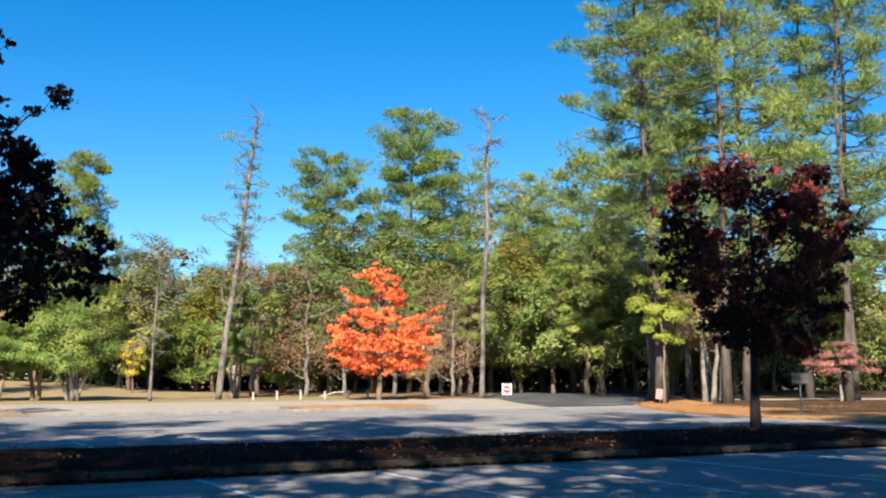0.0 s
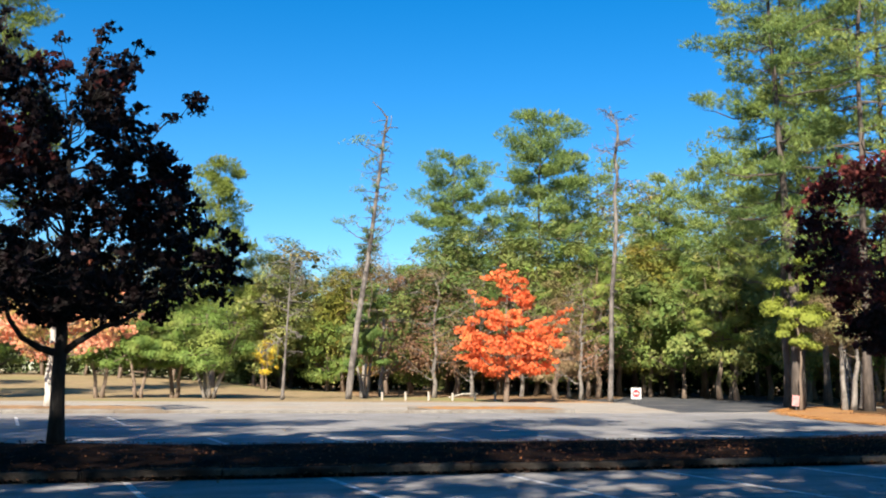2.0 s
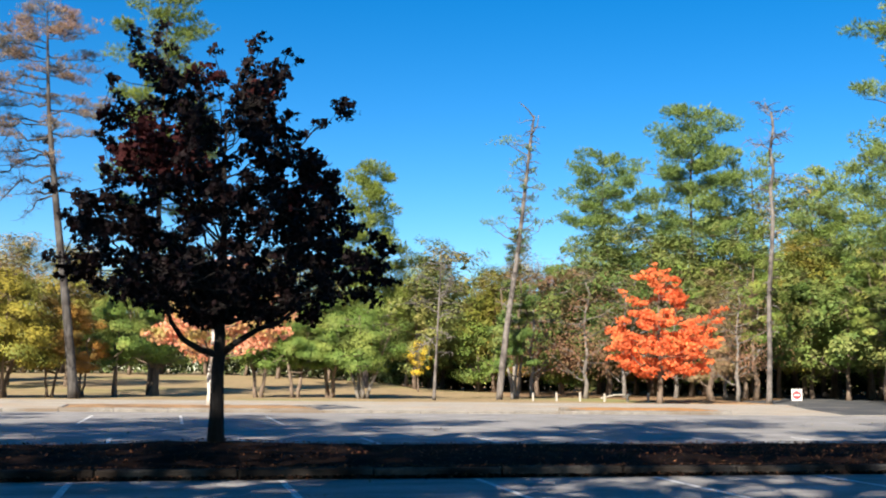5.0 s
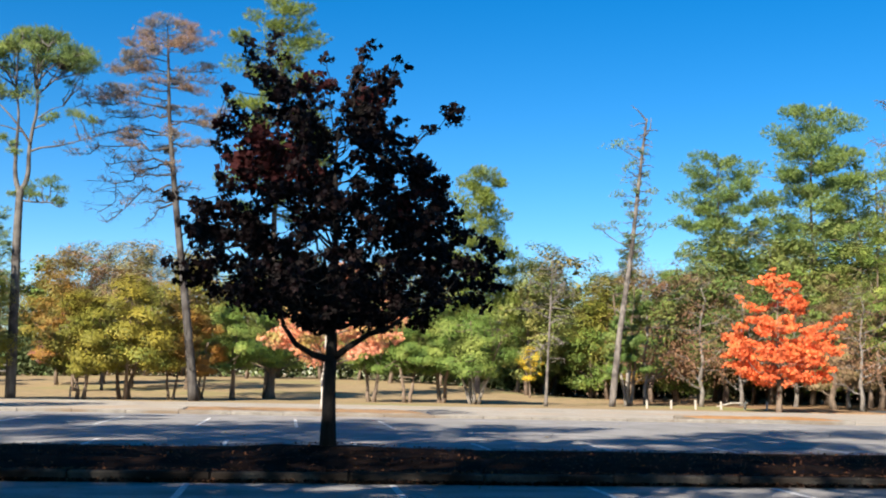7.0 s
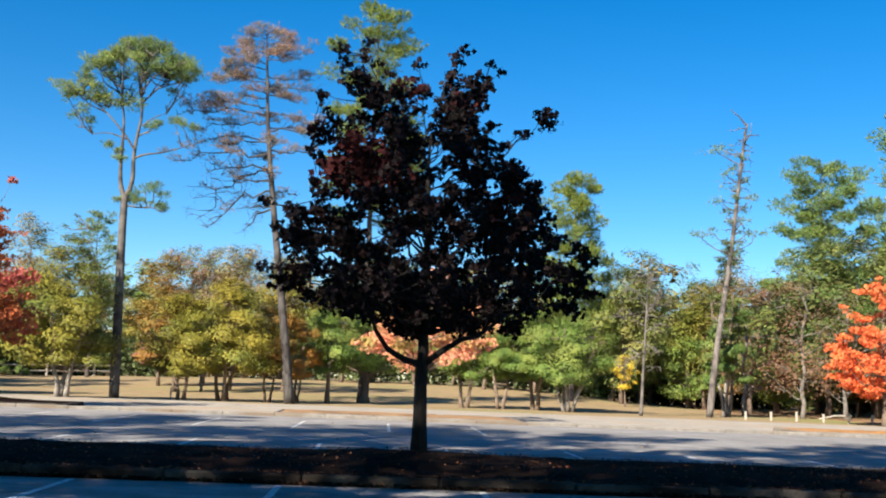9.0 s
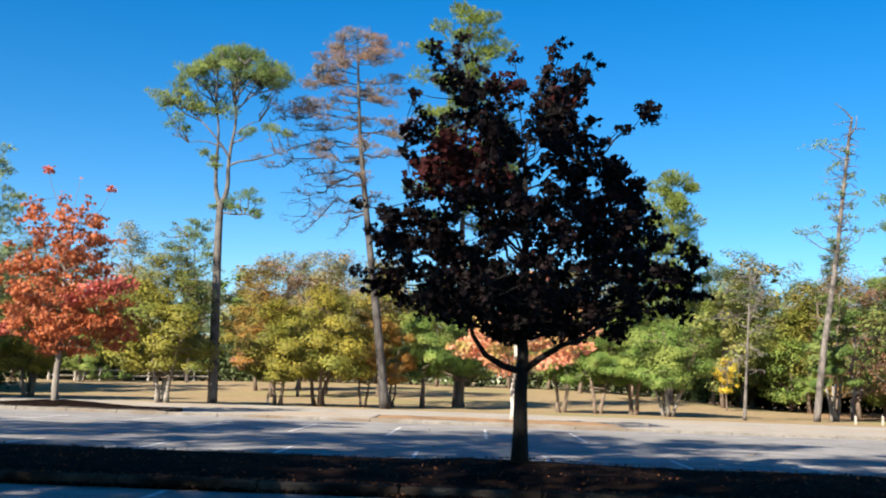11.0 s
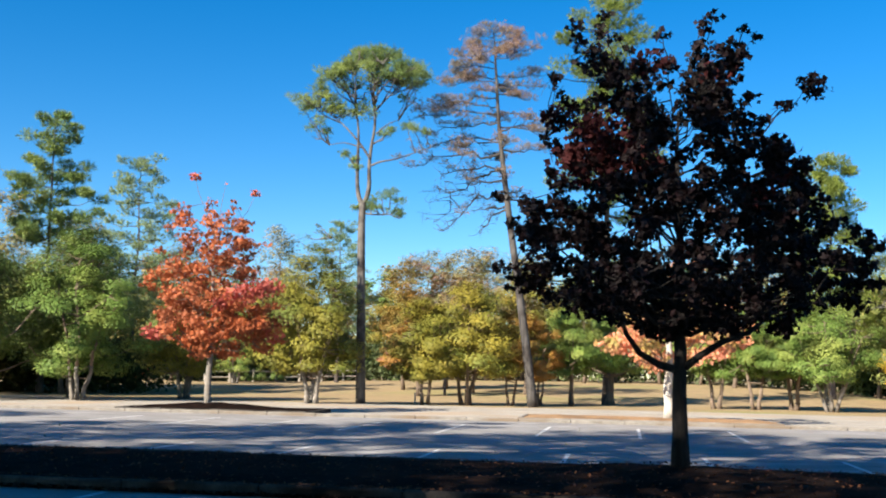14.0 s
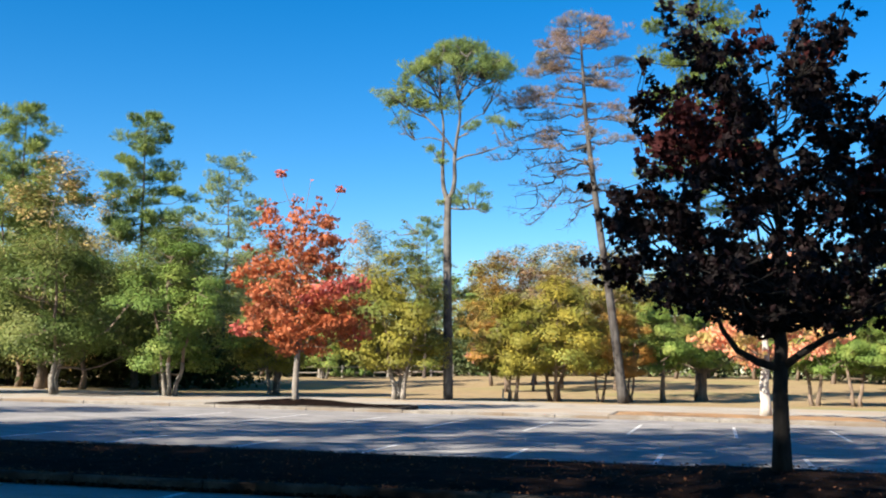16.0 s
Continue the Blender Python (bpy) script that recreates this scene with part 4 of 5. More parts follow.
# ---- trees along the far lane ----
PEAKED = [(0, 0.7), (0.2, 1.0), (0.45, 0.86), (0.7, 0.58), (0.88, 0.34), (1, 0.12)]
maple = young_maple("maple_tree", "flame orange maple in full autumn colour by the far lane", 21,
                    [(1.5, 0.8, 1.6), (2.1, 2.3, 2.6), (2.6, 2.8, 2.7), (3.2, 2.6, 3.2), (4.0, 2.7, 3.2), (4.6, 2.2, 2.4), (5.2, 1.9, 1.6), (5.9, 2.1, 1.3), (6.5, 1.9, 1.25), (7.1, 1.2, 1.1), (7.6, 0.5, 0.4)],
                    (0.17, 0.0, 6.6), L_FLAME, BARK, 190, 11500, 0.19, 0.7,
                    [(-0.2, 6.4, -0.3, 7.9), (1.2, 4.2, 3.6, 5.3), (1.4, 3.8, 3.4, 4.7), (1.3, 3.2, 3.4, 3.6), (-1.2, 3.6, -2.8, 4.2), (-1.2, 2.4, -2.9, 2.5), (-1.0, 5.4, -2.2, 6.3), (0.5, 5.8, 1.3, 6.9)], (), None, (), (0.3, 0.5), 0.5)
stand(maple, 26.3, 55.6, 0, -26)
maple2 = young_maple("maple_tree", "brick orange and crimson maple on a small island", 22,
                     [(1.9, 0.4, 1.6), (2.4, 1.0, 2.5), (2.8, 2.2, 2.6), (3.5, 1.9, 2.6), (4.2, 2.5, 2.4), (4.8, 2.5, 2.1), (5.6, 2.0, 1.5), (6.4, 2.1, 1.6), (7.0, 2.0, 1.3), (7.6, 1.7, 1.0), (8.1, 0.8, 0.5)],
                     (0.14, 0.0, 7.0), L_RUST, BARK_PALE, 270, 12500, 0.15, 0.6,
                     [(-0.1, 6.6, -0.2, 8.2), (0.4, 6.4, 0.7, 8.0), (-0.8, 6.2, -1.7, 7.5), (0.9, 5.6, 1.9, 6.3), (1.2, 3.8, 2.7, 3.9), (1.2, 2.6, 2.8, 2.6), (-1.2, 4.2, -2.7, 4.6), (-1.0, 2.6, -2.3, 2.7)],
                     [([(-0.3, 0, 7.3), (-0.7, 0, 8.2), (-0.85, 0, 8.8)], 0.2), ([(0.7, 0, 6.8), (1.2, 0, 7.6), (1.45, 0, 8.25)], 0.2), ([(1.3, 0, 5.7), (1.9, 0, 6.3)], 0.22), ([(0.1, 0, 7.2), (0.3, 0, 8.6)], 0.08)],
                     (L_CRIMSON, [(0.9, -1.5, 4.2, 0.6, 260), (1.6, -1.3, 4.5, 0.55, 240), (2.2, -0.8, 4.6, 0.45, 150), (0.3, -1.5, 3.9, 0.4, 120), (2.3, -0.6, 2.8, 0.4, 110), (-2.1, -0.6, 2.8, 0.4, 130), (-0.85, 0, 8.85, 0.2, 30), (1.45, 0, 8.3, 0.2, 30)]), (), (0.24, 0.42), 0.6, BARK)
stand(maple2, -15.6, 40.6, 0.12, 21)
salmon = young_maple("maple_tree", "salmon-coloured maple with a whitish trunk", 23,
                     [(1.75, 0.6, 0.9), (2.1, 1.7, 2.3), (2.6, 2.4, 2.8), (3.3, 2.6, 2.9), (4.2, 2.3, 2.4), (5.1, 1.5, 1.6), (5.9, 0.5, 0.5)],
                     (0.2, 0.0, 5.2), L_SALMON, BARK_WHITE, 110, 6000, 0.15, 0.75, [(1.0, 2.3, 3.0, 2.7), (-1.0, 2.4, -2.6, 2.8), (1.2, 3.0, 3.1, 3.4)], (), None, (), (0.3, 0.5), 0.55, BARK)
stand(salmon, 1.45, 41.2, 0.18)

left_green = broadleaf("tree", "rounded green tree with pale twin trunks", "tree", 24, 8.6, 1.5, 8.2, L_LEAFY, BARK_PALE, 16500, 0.179, ROUND, 0.2, 70, 10, stems=2, flat=0.6, lobes=2.2, clump=(0.07, 0.13), limb_bark=BARK)
stand(left_green, -30.8, 47.9)
clump_green = broadleaf("tree", "bright green multi-stemmed tree with pale bark", "tree", 25, 7.8, 1.2, 6.8, L_GREEN, BARK_PALE, 13500, 0.178, PEAKED, 0.22, 62, 9, stems=5, flat=0.5, lobes=2.0, limb_bark=BARK)
stand(clump_green, -25.8, 50.0)
dark_green = broadleaf("tree", "dull green tree with a dark trunk", "tree", 26, 8.8, 1.6, 8.3, L_LEAFY, BARK, 11500, 0.2, ROUND, 0.25, 80, 9, flat=0.7)
stand(dark_green, -27.9, 53.4)
# The first two stand out of view, added to shade the ground beyond them.
for x, y, a, s in ((-38, 45.5, 30, 1.05), (-41.5, 41, 200, 1.1), (-36.5, 55, 150, 1.0)):
    plant(dark_green, x, y, a, s)
yellow = broadleaf("tree", "yellow-green tree with three pale trunks", "tree", 27, 8.0, 1.5, 6.4, L_OCHRE, BARK_PALE, 15000, 0.185, PEAKED, 0.22, 84, 9, stems=3, flat=0.5, lobes=0.9, limb_bark=BARK, extra=[(0.2, 0, 8.6, 0.3), (-0.5, 0, 8.3, 0.3), (0.8, 0.1, 8.3, 0.25), (0.1, 0, 8.9, 0.2)])
stand(yellow, -15.4, 53.7)
spread_yellow = broadleaf("tree", "spreading yellow-green tree with several dark stems", "tree", 28, 6.6, 1.5, 6.2, L_OCHRE, BARK, 13500, 0.18, PEAKED, 0.2, 72, 8, stems=3, flat=0.5, lobes=0.9)
plant(yellow, -23.4, 57.0, 120, 0.85, label='yellow-green tree with pale trunks behind a red maple')
stand(spread_yellow, -8.3, 58.2)
plant(spread_yellow, -10.3, 57.3, 140, 0.85)
small_orange = broadleaf("tree", "small orange and yellow tree beside the dead pine", "tree", 29, 5.2, 1.4, 3.8, L_ORANGE, BARK, 6750, 0.156, SPREAD, 0.11, 40, 6, stems=2, flat=0.55)
stand(small_orange, -6.1, 59.4)
plant(small_orange, -4.6, 60.5, 80, 0.9)
green_small = broadleaf("tree", "small bright green tree with a grey trunk", "tree", 30, 5.6, 1.7, 4.6, L_GREEN, BARK, 9750, 0.164, SPREAD, 0.17, 55, 8, stems=2, flat=0.5)
stand(green_small, -3.0, 62.1)
thick = broadleaf("tree", "green tree with a thick dark trunk", "tree", 31, 6.2, 1.9, 4.6, L_GREEN, BARK, 9000, 0.164, SPREAD, 0.3, 50, 8, flat=0.5)
stand(thick, -1.0, 66.4)
plant(green_small, 4.9, 63.2, 40, 1.0)
plant(green_small, 7.0, 63.3, 110, 1.0)
plant(green_small, 9.1, 64.0, 200, 1.05)
row_green = broadleaf("tree", "bright green tree with leaning grey stems", "tree", 32, 6.2, 1.6, 5.6, L_GREEN, BARK_PALE, 12000, 0.164, SPREAD, 0.24, 68, 9, stems=5, flat=0.5, spread=0.9, limb_bark=BARK)
stand(row_green, 10.8, 62.2)

# ---- pines and snags ----
dead_pine = layered_pine("pine_tree", "tall dying pine with rust-brown needles and a leaning trunk", 41,
                         [(0, 0, -0.1), (-0.6, 0, 4.6), (-1.25, 0, 9.0), (-1.65, 0, 12.0), (-1.95, 0, 14.5), (-2.15, 0, 17.5), (-2.3, 0, 19.7)], 0.25, 0.03,
                         [(19.6, -0.4, 20.0, 1), (19.6, 0.35, 19.9, 1), (19.4, -0.9, 19.6, 1), (19.4, 0.8, 19.7, 1), (19.1, 1.3, 19.3, 1), (18.9, -1.5, 19.3, 1), (18.6, -1.8, 18.4, 1), (18.4, 1.2, 18.9, 1), (18.2, 2.4, 18.6, 0.9),
                          (18.0, -1.2, 18.0, 1), (17.7, -2.0, 17.6, 1), (17.4, 2.3, 17.5, 0.7), (17.2, -2.8, 17.2, 1), (16.9, -2.2, 16.7, 0.9), (16.6, 2.4, 16.5, 0.15), (16.3, 1.4, 16.2, 1), (16.1, -3.6, 15.7, 0.7), (15.6, -2.6, 15.5, 0.3),
                          (15.3, 1.6, 15.0, 0.2), (15.2, -4.6, 14.8, 0.5), (14.8, -3.4, 14.3, 0.4), (14.5, 2.5, 15.0, 0.9), (14.3, 2.2, 14.2, 0.6), (14.0, -3.9, 13.6, 0.15), (13.7, -2.6, 13.7, 0.1), (13.3, 2.0, 13.4, 0.8), (13.1, -4.7, 12.3, 0.5),
                          (12.3, -3.2, 12.0, 0.15), (12.2, -4.0, 9.9, 0.12), (11.6, -1.8, 11.4, 0.1), (11.1, -3.3, 9.0, 0.05), (11.0, 1.2, 11.0, 0.1), (10.3, -1.7, 10.0, 0.05), (10.1, -1.5, 8.9, 0.05)], N_DEAD, BARK_ASH_DARK, 22, 0.2, 0.02, 8, 0.2, 9, 18)
stand(dead_pine, -4.75, 57.8, scale=1.015)
ur = random.Random(9)
sprays = []
for k in range(96):   # the domed top
    th, q = ur.uniform(0, 6.283), math.sqrt(ur.uniform(0, 1))
    sprays.append((0.15 + 2.75 * q * math.cos(th), 2.4 * q * math.sin(th), 17.7 - 1.25 * q ** 2.2 - abs(ur.gauss(0, 0.6)), ur.uniform(0.26, 0.42)))
for k in range(15):   # the tier below, to one side
    sprays.append((ur.uniform(-3.5, -1.7), ur.uniform(-1.1, 1.1), ur.uniform(14.7, 15.4), ur.uniform(0.3, 0.45)))
sprays += [(-2.9, 0.3, 13.8, 0.35), (-2.5, -0.4, 14.0, 0.3), (-2.2, 0.2, 13.6, 0.22), (-0.9, 0.2, 14.5, 0.38), (-0.5, -0.3, 14.3, 0.36), (-0.1, 0.2, 14.7, 0.36), (-1.3, -0.2, 14.6, 0.3), (1.9, 0.3, 13.8, 0.22), (2.4, -0.2, 13.6, 0.25),
           (2.9, 0.2, 13.5, 0.22), (0.9, 0.2, 13.4, 0.25), (1.2, -0.2, 13.5, 0.2), (-1.2, 0.1, 12.4, 0.2), (-0.5, -0.2, 11.7, 0.18), (-0.6, 0.1, 12.1, 0.18),
           (0.3, 0.2, 9.9, 0.32), (0.8, -0.2, 10.2, 0.34), (1.2, 0.2, 10.4, 0.32), (0.0, 0.3, 9.7, 0.3), (0.6, -0.3, 9.6, 0.3), (1.6, 0.1, 10.0, 0.3), (1.7, -0.1, 9.3, 0.22), (1.4, 0.2, 9.5, 0.24), (-0.5, 0.1, 9.7, 0.18)]
fork_pine = umbrella_pine("pine_tree", "tall flat-topped green pine with a forked bare trunk", 42,
                          [([(0, 0, -0.1), (-0.1, 0, 4), (-0.2, 0, 8), (-0.2, 0, 9.9)], 0.25, 0.17),
                           ([(-0.2, 0, 9.8), (-0.4, 0, 10.2), (-0.5, 0, 10.9), (-0.5, 0, 12.4), (-0.48, 0, 13.7), (-0.9, 0.2, 15.8)], 0.14, 0.03),
                           ([(-0.2, 0, 9.8), (0.0, 0.1, 10.15), (0.12, 0.1, 10.8), (0.06, 0.1, 11.7), (0.16, 0.05, 12.8), (0.38, 0, 13.9), (0.22, -0.1, 15.4), (0.3, -0.1, 17.0)], 0.14, 0.035),
                           ([(0.15, 0.1, 11.8), (0.6, 0.1, 12.0), (1.4, 0.1, 12.1), (2.3, 0.1, 12.4), (3.2, 0.1, 12.7)], 0.06, 0.015), ([(0.15, 0, 12.1), (-0.3, 0, 12.8), (-0.9, 0, 13.5), (-1.6, 0.1, 14.2), (-2.6, 0.1, 14.9)], 0.06, 0.02),
                           ([(0.4, 0, 13.4), (1.0, 0, 13.9), (1.5, 0.1, 14.1)], 0.04, 0.012), ([(0.3, -0.1, 15.2), (1.0, -0.3, 16.0), (1.9, -0.4, 16.4), (2.4, -0.5, 16.6)], 0.05, 0.02), ([(0.4, -0.1, 14.6), (1.0, 0.6, 15.6), (1.5, 1.2, 16.3)], 0.05, 0.02),
                           ([(-0.7, 0.1, 14.8), (-1.2, -0.2, 15.7), (-1.9, -0.5, 16.2), (-2.3, -0.5, 16.4)], 0.05, 0.02), ([(-0.7, 0.1, 15.0), (-0.5, -0.9, 16.0), (-0.3, -1.6, 16.5)], 0.05, 0.02), ([(0.3, -0.1, 15.6), (0.8, -1.0, 16.3), (1.1, -1.6, 16.6)], 0.04, 0.02), ([(-0.3, 0, 12.7), (-1.2, 0, 13.0), (-2.0, 0.1, 12.9)], 0.04, 0.012), ([(-0.2, 0, 9.4), (0.5, 0, 9.3), (1.2, 0, 9.35), (1.7, 0, 9.1)], 0.05, 0.015)],
                          sprays, N_FORK, BARK_GREY, 12, 0.22, 0.024, 7)
stand(fork_pine, -13.3, 55.4, scale=1.04)
behind_pine = pine("pine_tree", "tall yellow-green pine beyond the lane", 43, 25.0, 11, 6.6, N_PALE, BARK_PINE, 34, 70, 0.26, 0.32, 0.045, 6, clump=0.75, plates=4, thick=0.55)
stand(behind_pine, -1.1, 66.5)
snag_a = umbrella_pine("pine_tree", "leaning dying pine with few needles remaining", 44,
                       [([(0, 0, -0.1), (0.3, 0, 3), (0.65, 0, 5.7), (1.1, 0, 8.5), (1.4, 0, 11.3), (1.7, 0, 14.0), (1.95, 0, 16.2), (2.15, 0, 17.5)], 0.215, 0.06),
                        ([(2.1, 0, 17.4), (1.7, 0, 17.9), (1.15, 0, 18.3)], 0.06, 0.02), ([(1.9, 0, 16.2), (2.4, 0.1, 16.9), (2.45, 0.1, 17.6)], 0.05, 0.02)],
                       [(0.3, 0, 15.8, 0.5), (0.9, 0.2, 15.9, 0.4), (0.8, -0.2, 14.3, 0.45), (1.2, 0.3, 13.5, 0.4), (0.6, 0, 12.7, 0.35), (2.2, 0, 14.0, 0.3), (2.5, 0, 13.0, 0.3), (1.0, 0.2, 12.2, 0.35),
                        (1.5, 0.2, 14.8, 0.3), (1.4, -0.2, 13.0, 0.3), (1.9, 0.2, 12.3, 0.3), (1.2, 0.1, 11.5, 0.3), (1.7, -0.1, 15.4, 0.28), (2.0, 0.1, 11.6, 0.3), (1.0, -0.2, 10.2, 0.3), (-0.8, 0, 10.6, 0.35), (-0.1, 0, 10.8, 0.4), (1.9, 0, 10.3, 0.45), (2.3, 0.2, 11.0, 0.4), (3.0, 0, 10.9, 0.3), (1.7, 0, 9.6, 0.4)], N_BLUE, DEADWOOD, 8, 0.2, 0.04, 5)
stubs(snag_a, 5, [(0, 0, -0.1), (0.65, 0, 5.7), (1.4, 0, 11.3), (2.15, 0, 17.5)], 4.5, 17.3, 60, 1.0, DEADWOOD)
stand(snag_a, 19.1, 62.5)
snag_b = snag("dead_tree", "bare crooked dead pine snag with broken branches", 45,
              [(0, 0, -0.1), (0.12, 0, 3), (0.1, 0, 6), (0.38, 0, 9), (0.5, 0, 11), (0.32, 0, 12.6), (0.62, 0, 13.6), (0.36, 0, 14.8), (0.66, 0, 16.2), (0.5, 0, 17.2)], 0.155, 0.07,
              [(14.9, -1.0, 0.2, 15.4), (15.3, 1.3, -0.2, 16.0), (15.0, 0.3, -1.2, 15.6), (16.9, -0.35, 0, 17.7), (16.9, 1.5, 0, 17.5), (17.1, 0.5, 0.6, 17.8), (12.4, -0.4, 0.3, 12.6), (13.0, 1.0, 0.2, 13.1), (11.2, -0.5, 0, 11.5), (9.8, 0.7, 0, 9.9)], DEADWOOD)
stubs(snag_b, 6, [(0, 0, -0.1), (0.38, 0, 9), (0.45, 0, 13), (0.55, 0, 17.2)], 4.0, 17.0, 40, 0.75, DEADWOOD)
stand(snag_b, 33.4, 56.2)
pole_tree = snag("dead_tree", "thin bare dead tree beside the lane", 46,
                 [(0, 0, -0.1), (0.1, 0, 2.5), (0.2, 0, 5), (0.35, 0, 8.8)], 0.095, 0.025,
                 [(3.6, -1.2, 0.3, 2.6), (4.6, 1.2, 0.2, 5.2), (5.4, -1.5, 0, 5.6), (5.6, 1.0, -0.4, 7.0), (6.0, 1.7, 0.2, 6.3), (6.6, -0.9, 0.3, 7.0), (7.0, 0.8, 0, 8.2), (4.0, 0.9, -0.3, 3.6)], DEADWOOD)
stubs(pole_tree, 7, [(0, 0, -0.1), (0.2, 0, 5), (0.35, 0, 8.8)], 2.4, 8.6, 16, 1.3, DEADWOOD, -0.2)
stand(pole_tree, 14.6, 60.5)

right_pine = pine("pine_tree", "tall full-crowned pine at the edge of the woods", 47, 29.0, 6.5, 11.5, N_PINE, BARK_PINE, 46, 64, 0.23, 0.3, 0.045, 6,
                  [(0, 0.7), (0.2, 1.0), (0.5, 0.9), (0.8, 0.7), (1, 0.3)], group="pines at the woods' edge", clump=0.78, plates=4, thick=0.5)
stand(right_pine, 38.6, 40.8)
for x, y, a, s in ((41.5, 49.0, 70, 0.92), (48.2, 41.2, 200, 1.0), (50.5, 46.5, 280, 1.0), (46.0, 52.0, 320, 0.85), (43.5, 44.5, 110, 1.0), (38.5, 46.5, 250, 0.9), (46.6, 40.2, 30, 0.97)):
    plant(right_pine, x, y, a, s)
edge_pine = pine("pine_tree", "tall open-crowned pine leaning at the road's edge", 50, 26.0, 8.5, 9.6, N_PINE, BARK_PINE, 26, 80, 0.27, 0.3, 0.04, 6,
                 [(0, 0.6), (0.25, 1.0), (0.5, 0.9), (0.8, 0.7), (1, 0.3)], lean=(-1.6, 0), group="pines at the woods' edge", clump=0.72, plates=5, thick=0.4, droop=0.16)
stand(edge_pine, 35.5, 42.2)

crown_pine = pine("pine_tree", "green pine with a rounded crown above the far woods", 48, 21.5, 7.8, 8.6, N_PINE, BARK_PINE, 36, 105, 0.24, 0.36, 0.06, 4,
                  [(0, 0.75), (0.25, 1.0), (0.45, 0.85), (0.6, 0.95), (0.85, 0.7), (1, 0.3)], split=False, group="woods", clump=0.95, plates=5, thick=0.5)
stand(crown_pine, 41.8, 82.0, scale=1.12)
for x, y, s, a in ((35.0, 84.8, 0.94, 60),):
    plant(crown_pine, x, y, a, s)
cone_pine = pine("pine_tree", "dark green pine with a conical crown beyond the lawn", 54, 17.2, 8.8, 6.8, N_PINE, BARK_PINE, 27, 75, 0.2, 0.3, 0.045, 5,
                 [(0, 0.75), (0.2, 1.0), (0.45, 0.78), (0.7, 0.62), (0.9, 0.45), (1, 0.2)], split=False, group="woods", clump=0.56, plates=5, thick=0.45)
stand(cone_pine, -35.0, 62.6)
plant(cone_pine, -43.3, 62.0, 140, 1.05)
wood_pine = pine("pine_tree", "green pine rising above the far woods", 53, 21.5, 7.0, 9.4, N_PINE, BARK_PINE, 32, 44, 0.24, 0.4, 0.08, 4,
                 [(0, 0.7), (0.25, 1.0), (0.55, 0.85), (0.85, 0.7), (1, 0.4)], split=False, group="woods", clump=1.0, plates=5, thick=0.45)
stand(wood_pine, 48, 83, scale=0.94)
for x, y, s, a in ((54, 80, 0.9, 160), (50, 76, 0.8, 220), (58, 74, 0.8, 250), (-50, 70, 0.8, 200), (48, 64, 0.85, 300)):
    plant(wood_pine, x, y, a, s)
pale_pine = pine("pine_tree", "yellow-green pine rising behind the green row", 52, 17.4, 5.0, 7.8, N_PALE, BARK_PINE, 38, 80, 0.2, 0.34, 0.06, 5,
                 [(0, 0.8), (0.3, 1.0), (0.55, 0.7), (0.8, 0.5), (1, 0.25)], split=False, group="woods", clump=0.8, plates=4, thick=0.55)
stand(pale_pine, 14.6, 83.0)
blue_pine = pine("pine_tree", "sparse blue-green pine above the far trees", 49, 16.5, 5.0, 6.0, N_BLUE, BARK_PINE, 44, 24, 0.16, 0.34, 0.055, 6, split=False, group="woods", plates=4)
stand(blue_pine, -34.1, 72.9)
plant(blue_pine, -26, 98, 50, 0.9)
plant(blue_pine, -60, 88, 150, 1.0)

# ---- far woods ----
WOODS = [broadleaf("tree", lab, "tree", 60 + k, h, b, w, m, BARK, n, 0.3, prof, 0.2, 70, 6, split=False, group="woods", flat=0.65, facing=0.9) for k, (lab, h, b, w, m, n, prof) in enumerate((
    ("olive green tree in the far woods", 15.0, 1.6, 9.0, L_OLIVE, 6300, ROUND),
    ("deep green tree in the far woods", 14.5, 1.6, 8.5, L_MID, 6300, OVAL),
    ("tan-brown half-bare tree in the woods", 13.0, 1.5, 8.0, L_BROWN, 6300, ROUND),
    ("dull orange tree in the far woods", 14.5, 1.8, 8.0, L_ORANGE, 6300, OVAL),
    ("yellow-green tree in the far woods", 12.5, 1.5, 8.5, L_YELLOW, 6300, ROUND),
    ("fresh green tree in the far woods", 11.5, 1.2, 8.5, L_GREEN, 6300, SPREAD),
    ("dusty rose-brown tree in the far woods", 11.5, 1.5, 7.0, L_DUSTY, 6300, OVAL)))]
BACK = [broadleaf("tree", lab, "tree", 160 + k, 15.5, 0.8, 9.5, m, BARK, 1900, 0.75, ROUND, 0.2, 50, 5, split=False, group="woods", flat=0.7)
        for k, (lab, m) in enumerate((("olive tree deep in the woods", L_OLIVE), ("dark green tree deep in the woods", L_DEEP)))]
for k, w in enumerate(BACK):
    stand(w, -30 + k * 50, 140)
for k, w in enumerate(WOODS):
    stand(w, -70 + k * 5, 120 + (k % 3) * 6, turn=60 * k)
wr = random.Random(5)


def woods(x0, y0, x1, y1, n, kinds, s0, s1, depth, kit=WOODS):
    for k in range(n):
        t = (k + wr.uniform(0.1, 0.9)) / n
        d = wr.uniform(0, depth)
        plant(kit[wr.choice(kinds)], x0 + (x1 - x0) * t + wr.uniform(-1, 1), y0 + (y1 - y0) * t + d, wr.uniform(0, 360), wr.uniform(s0, s1))


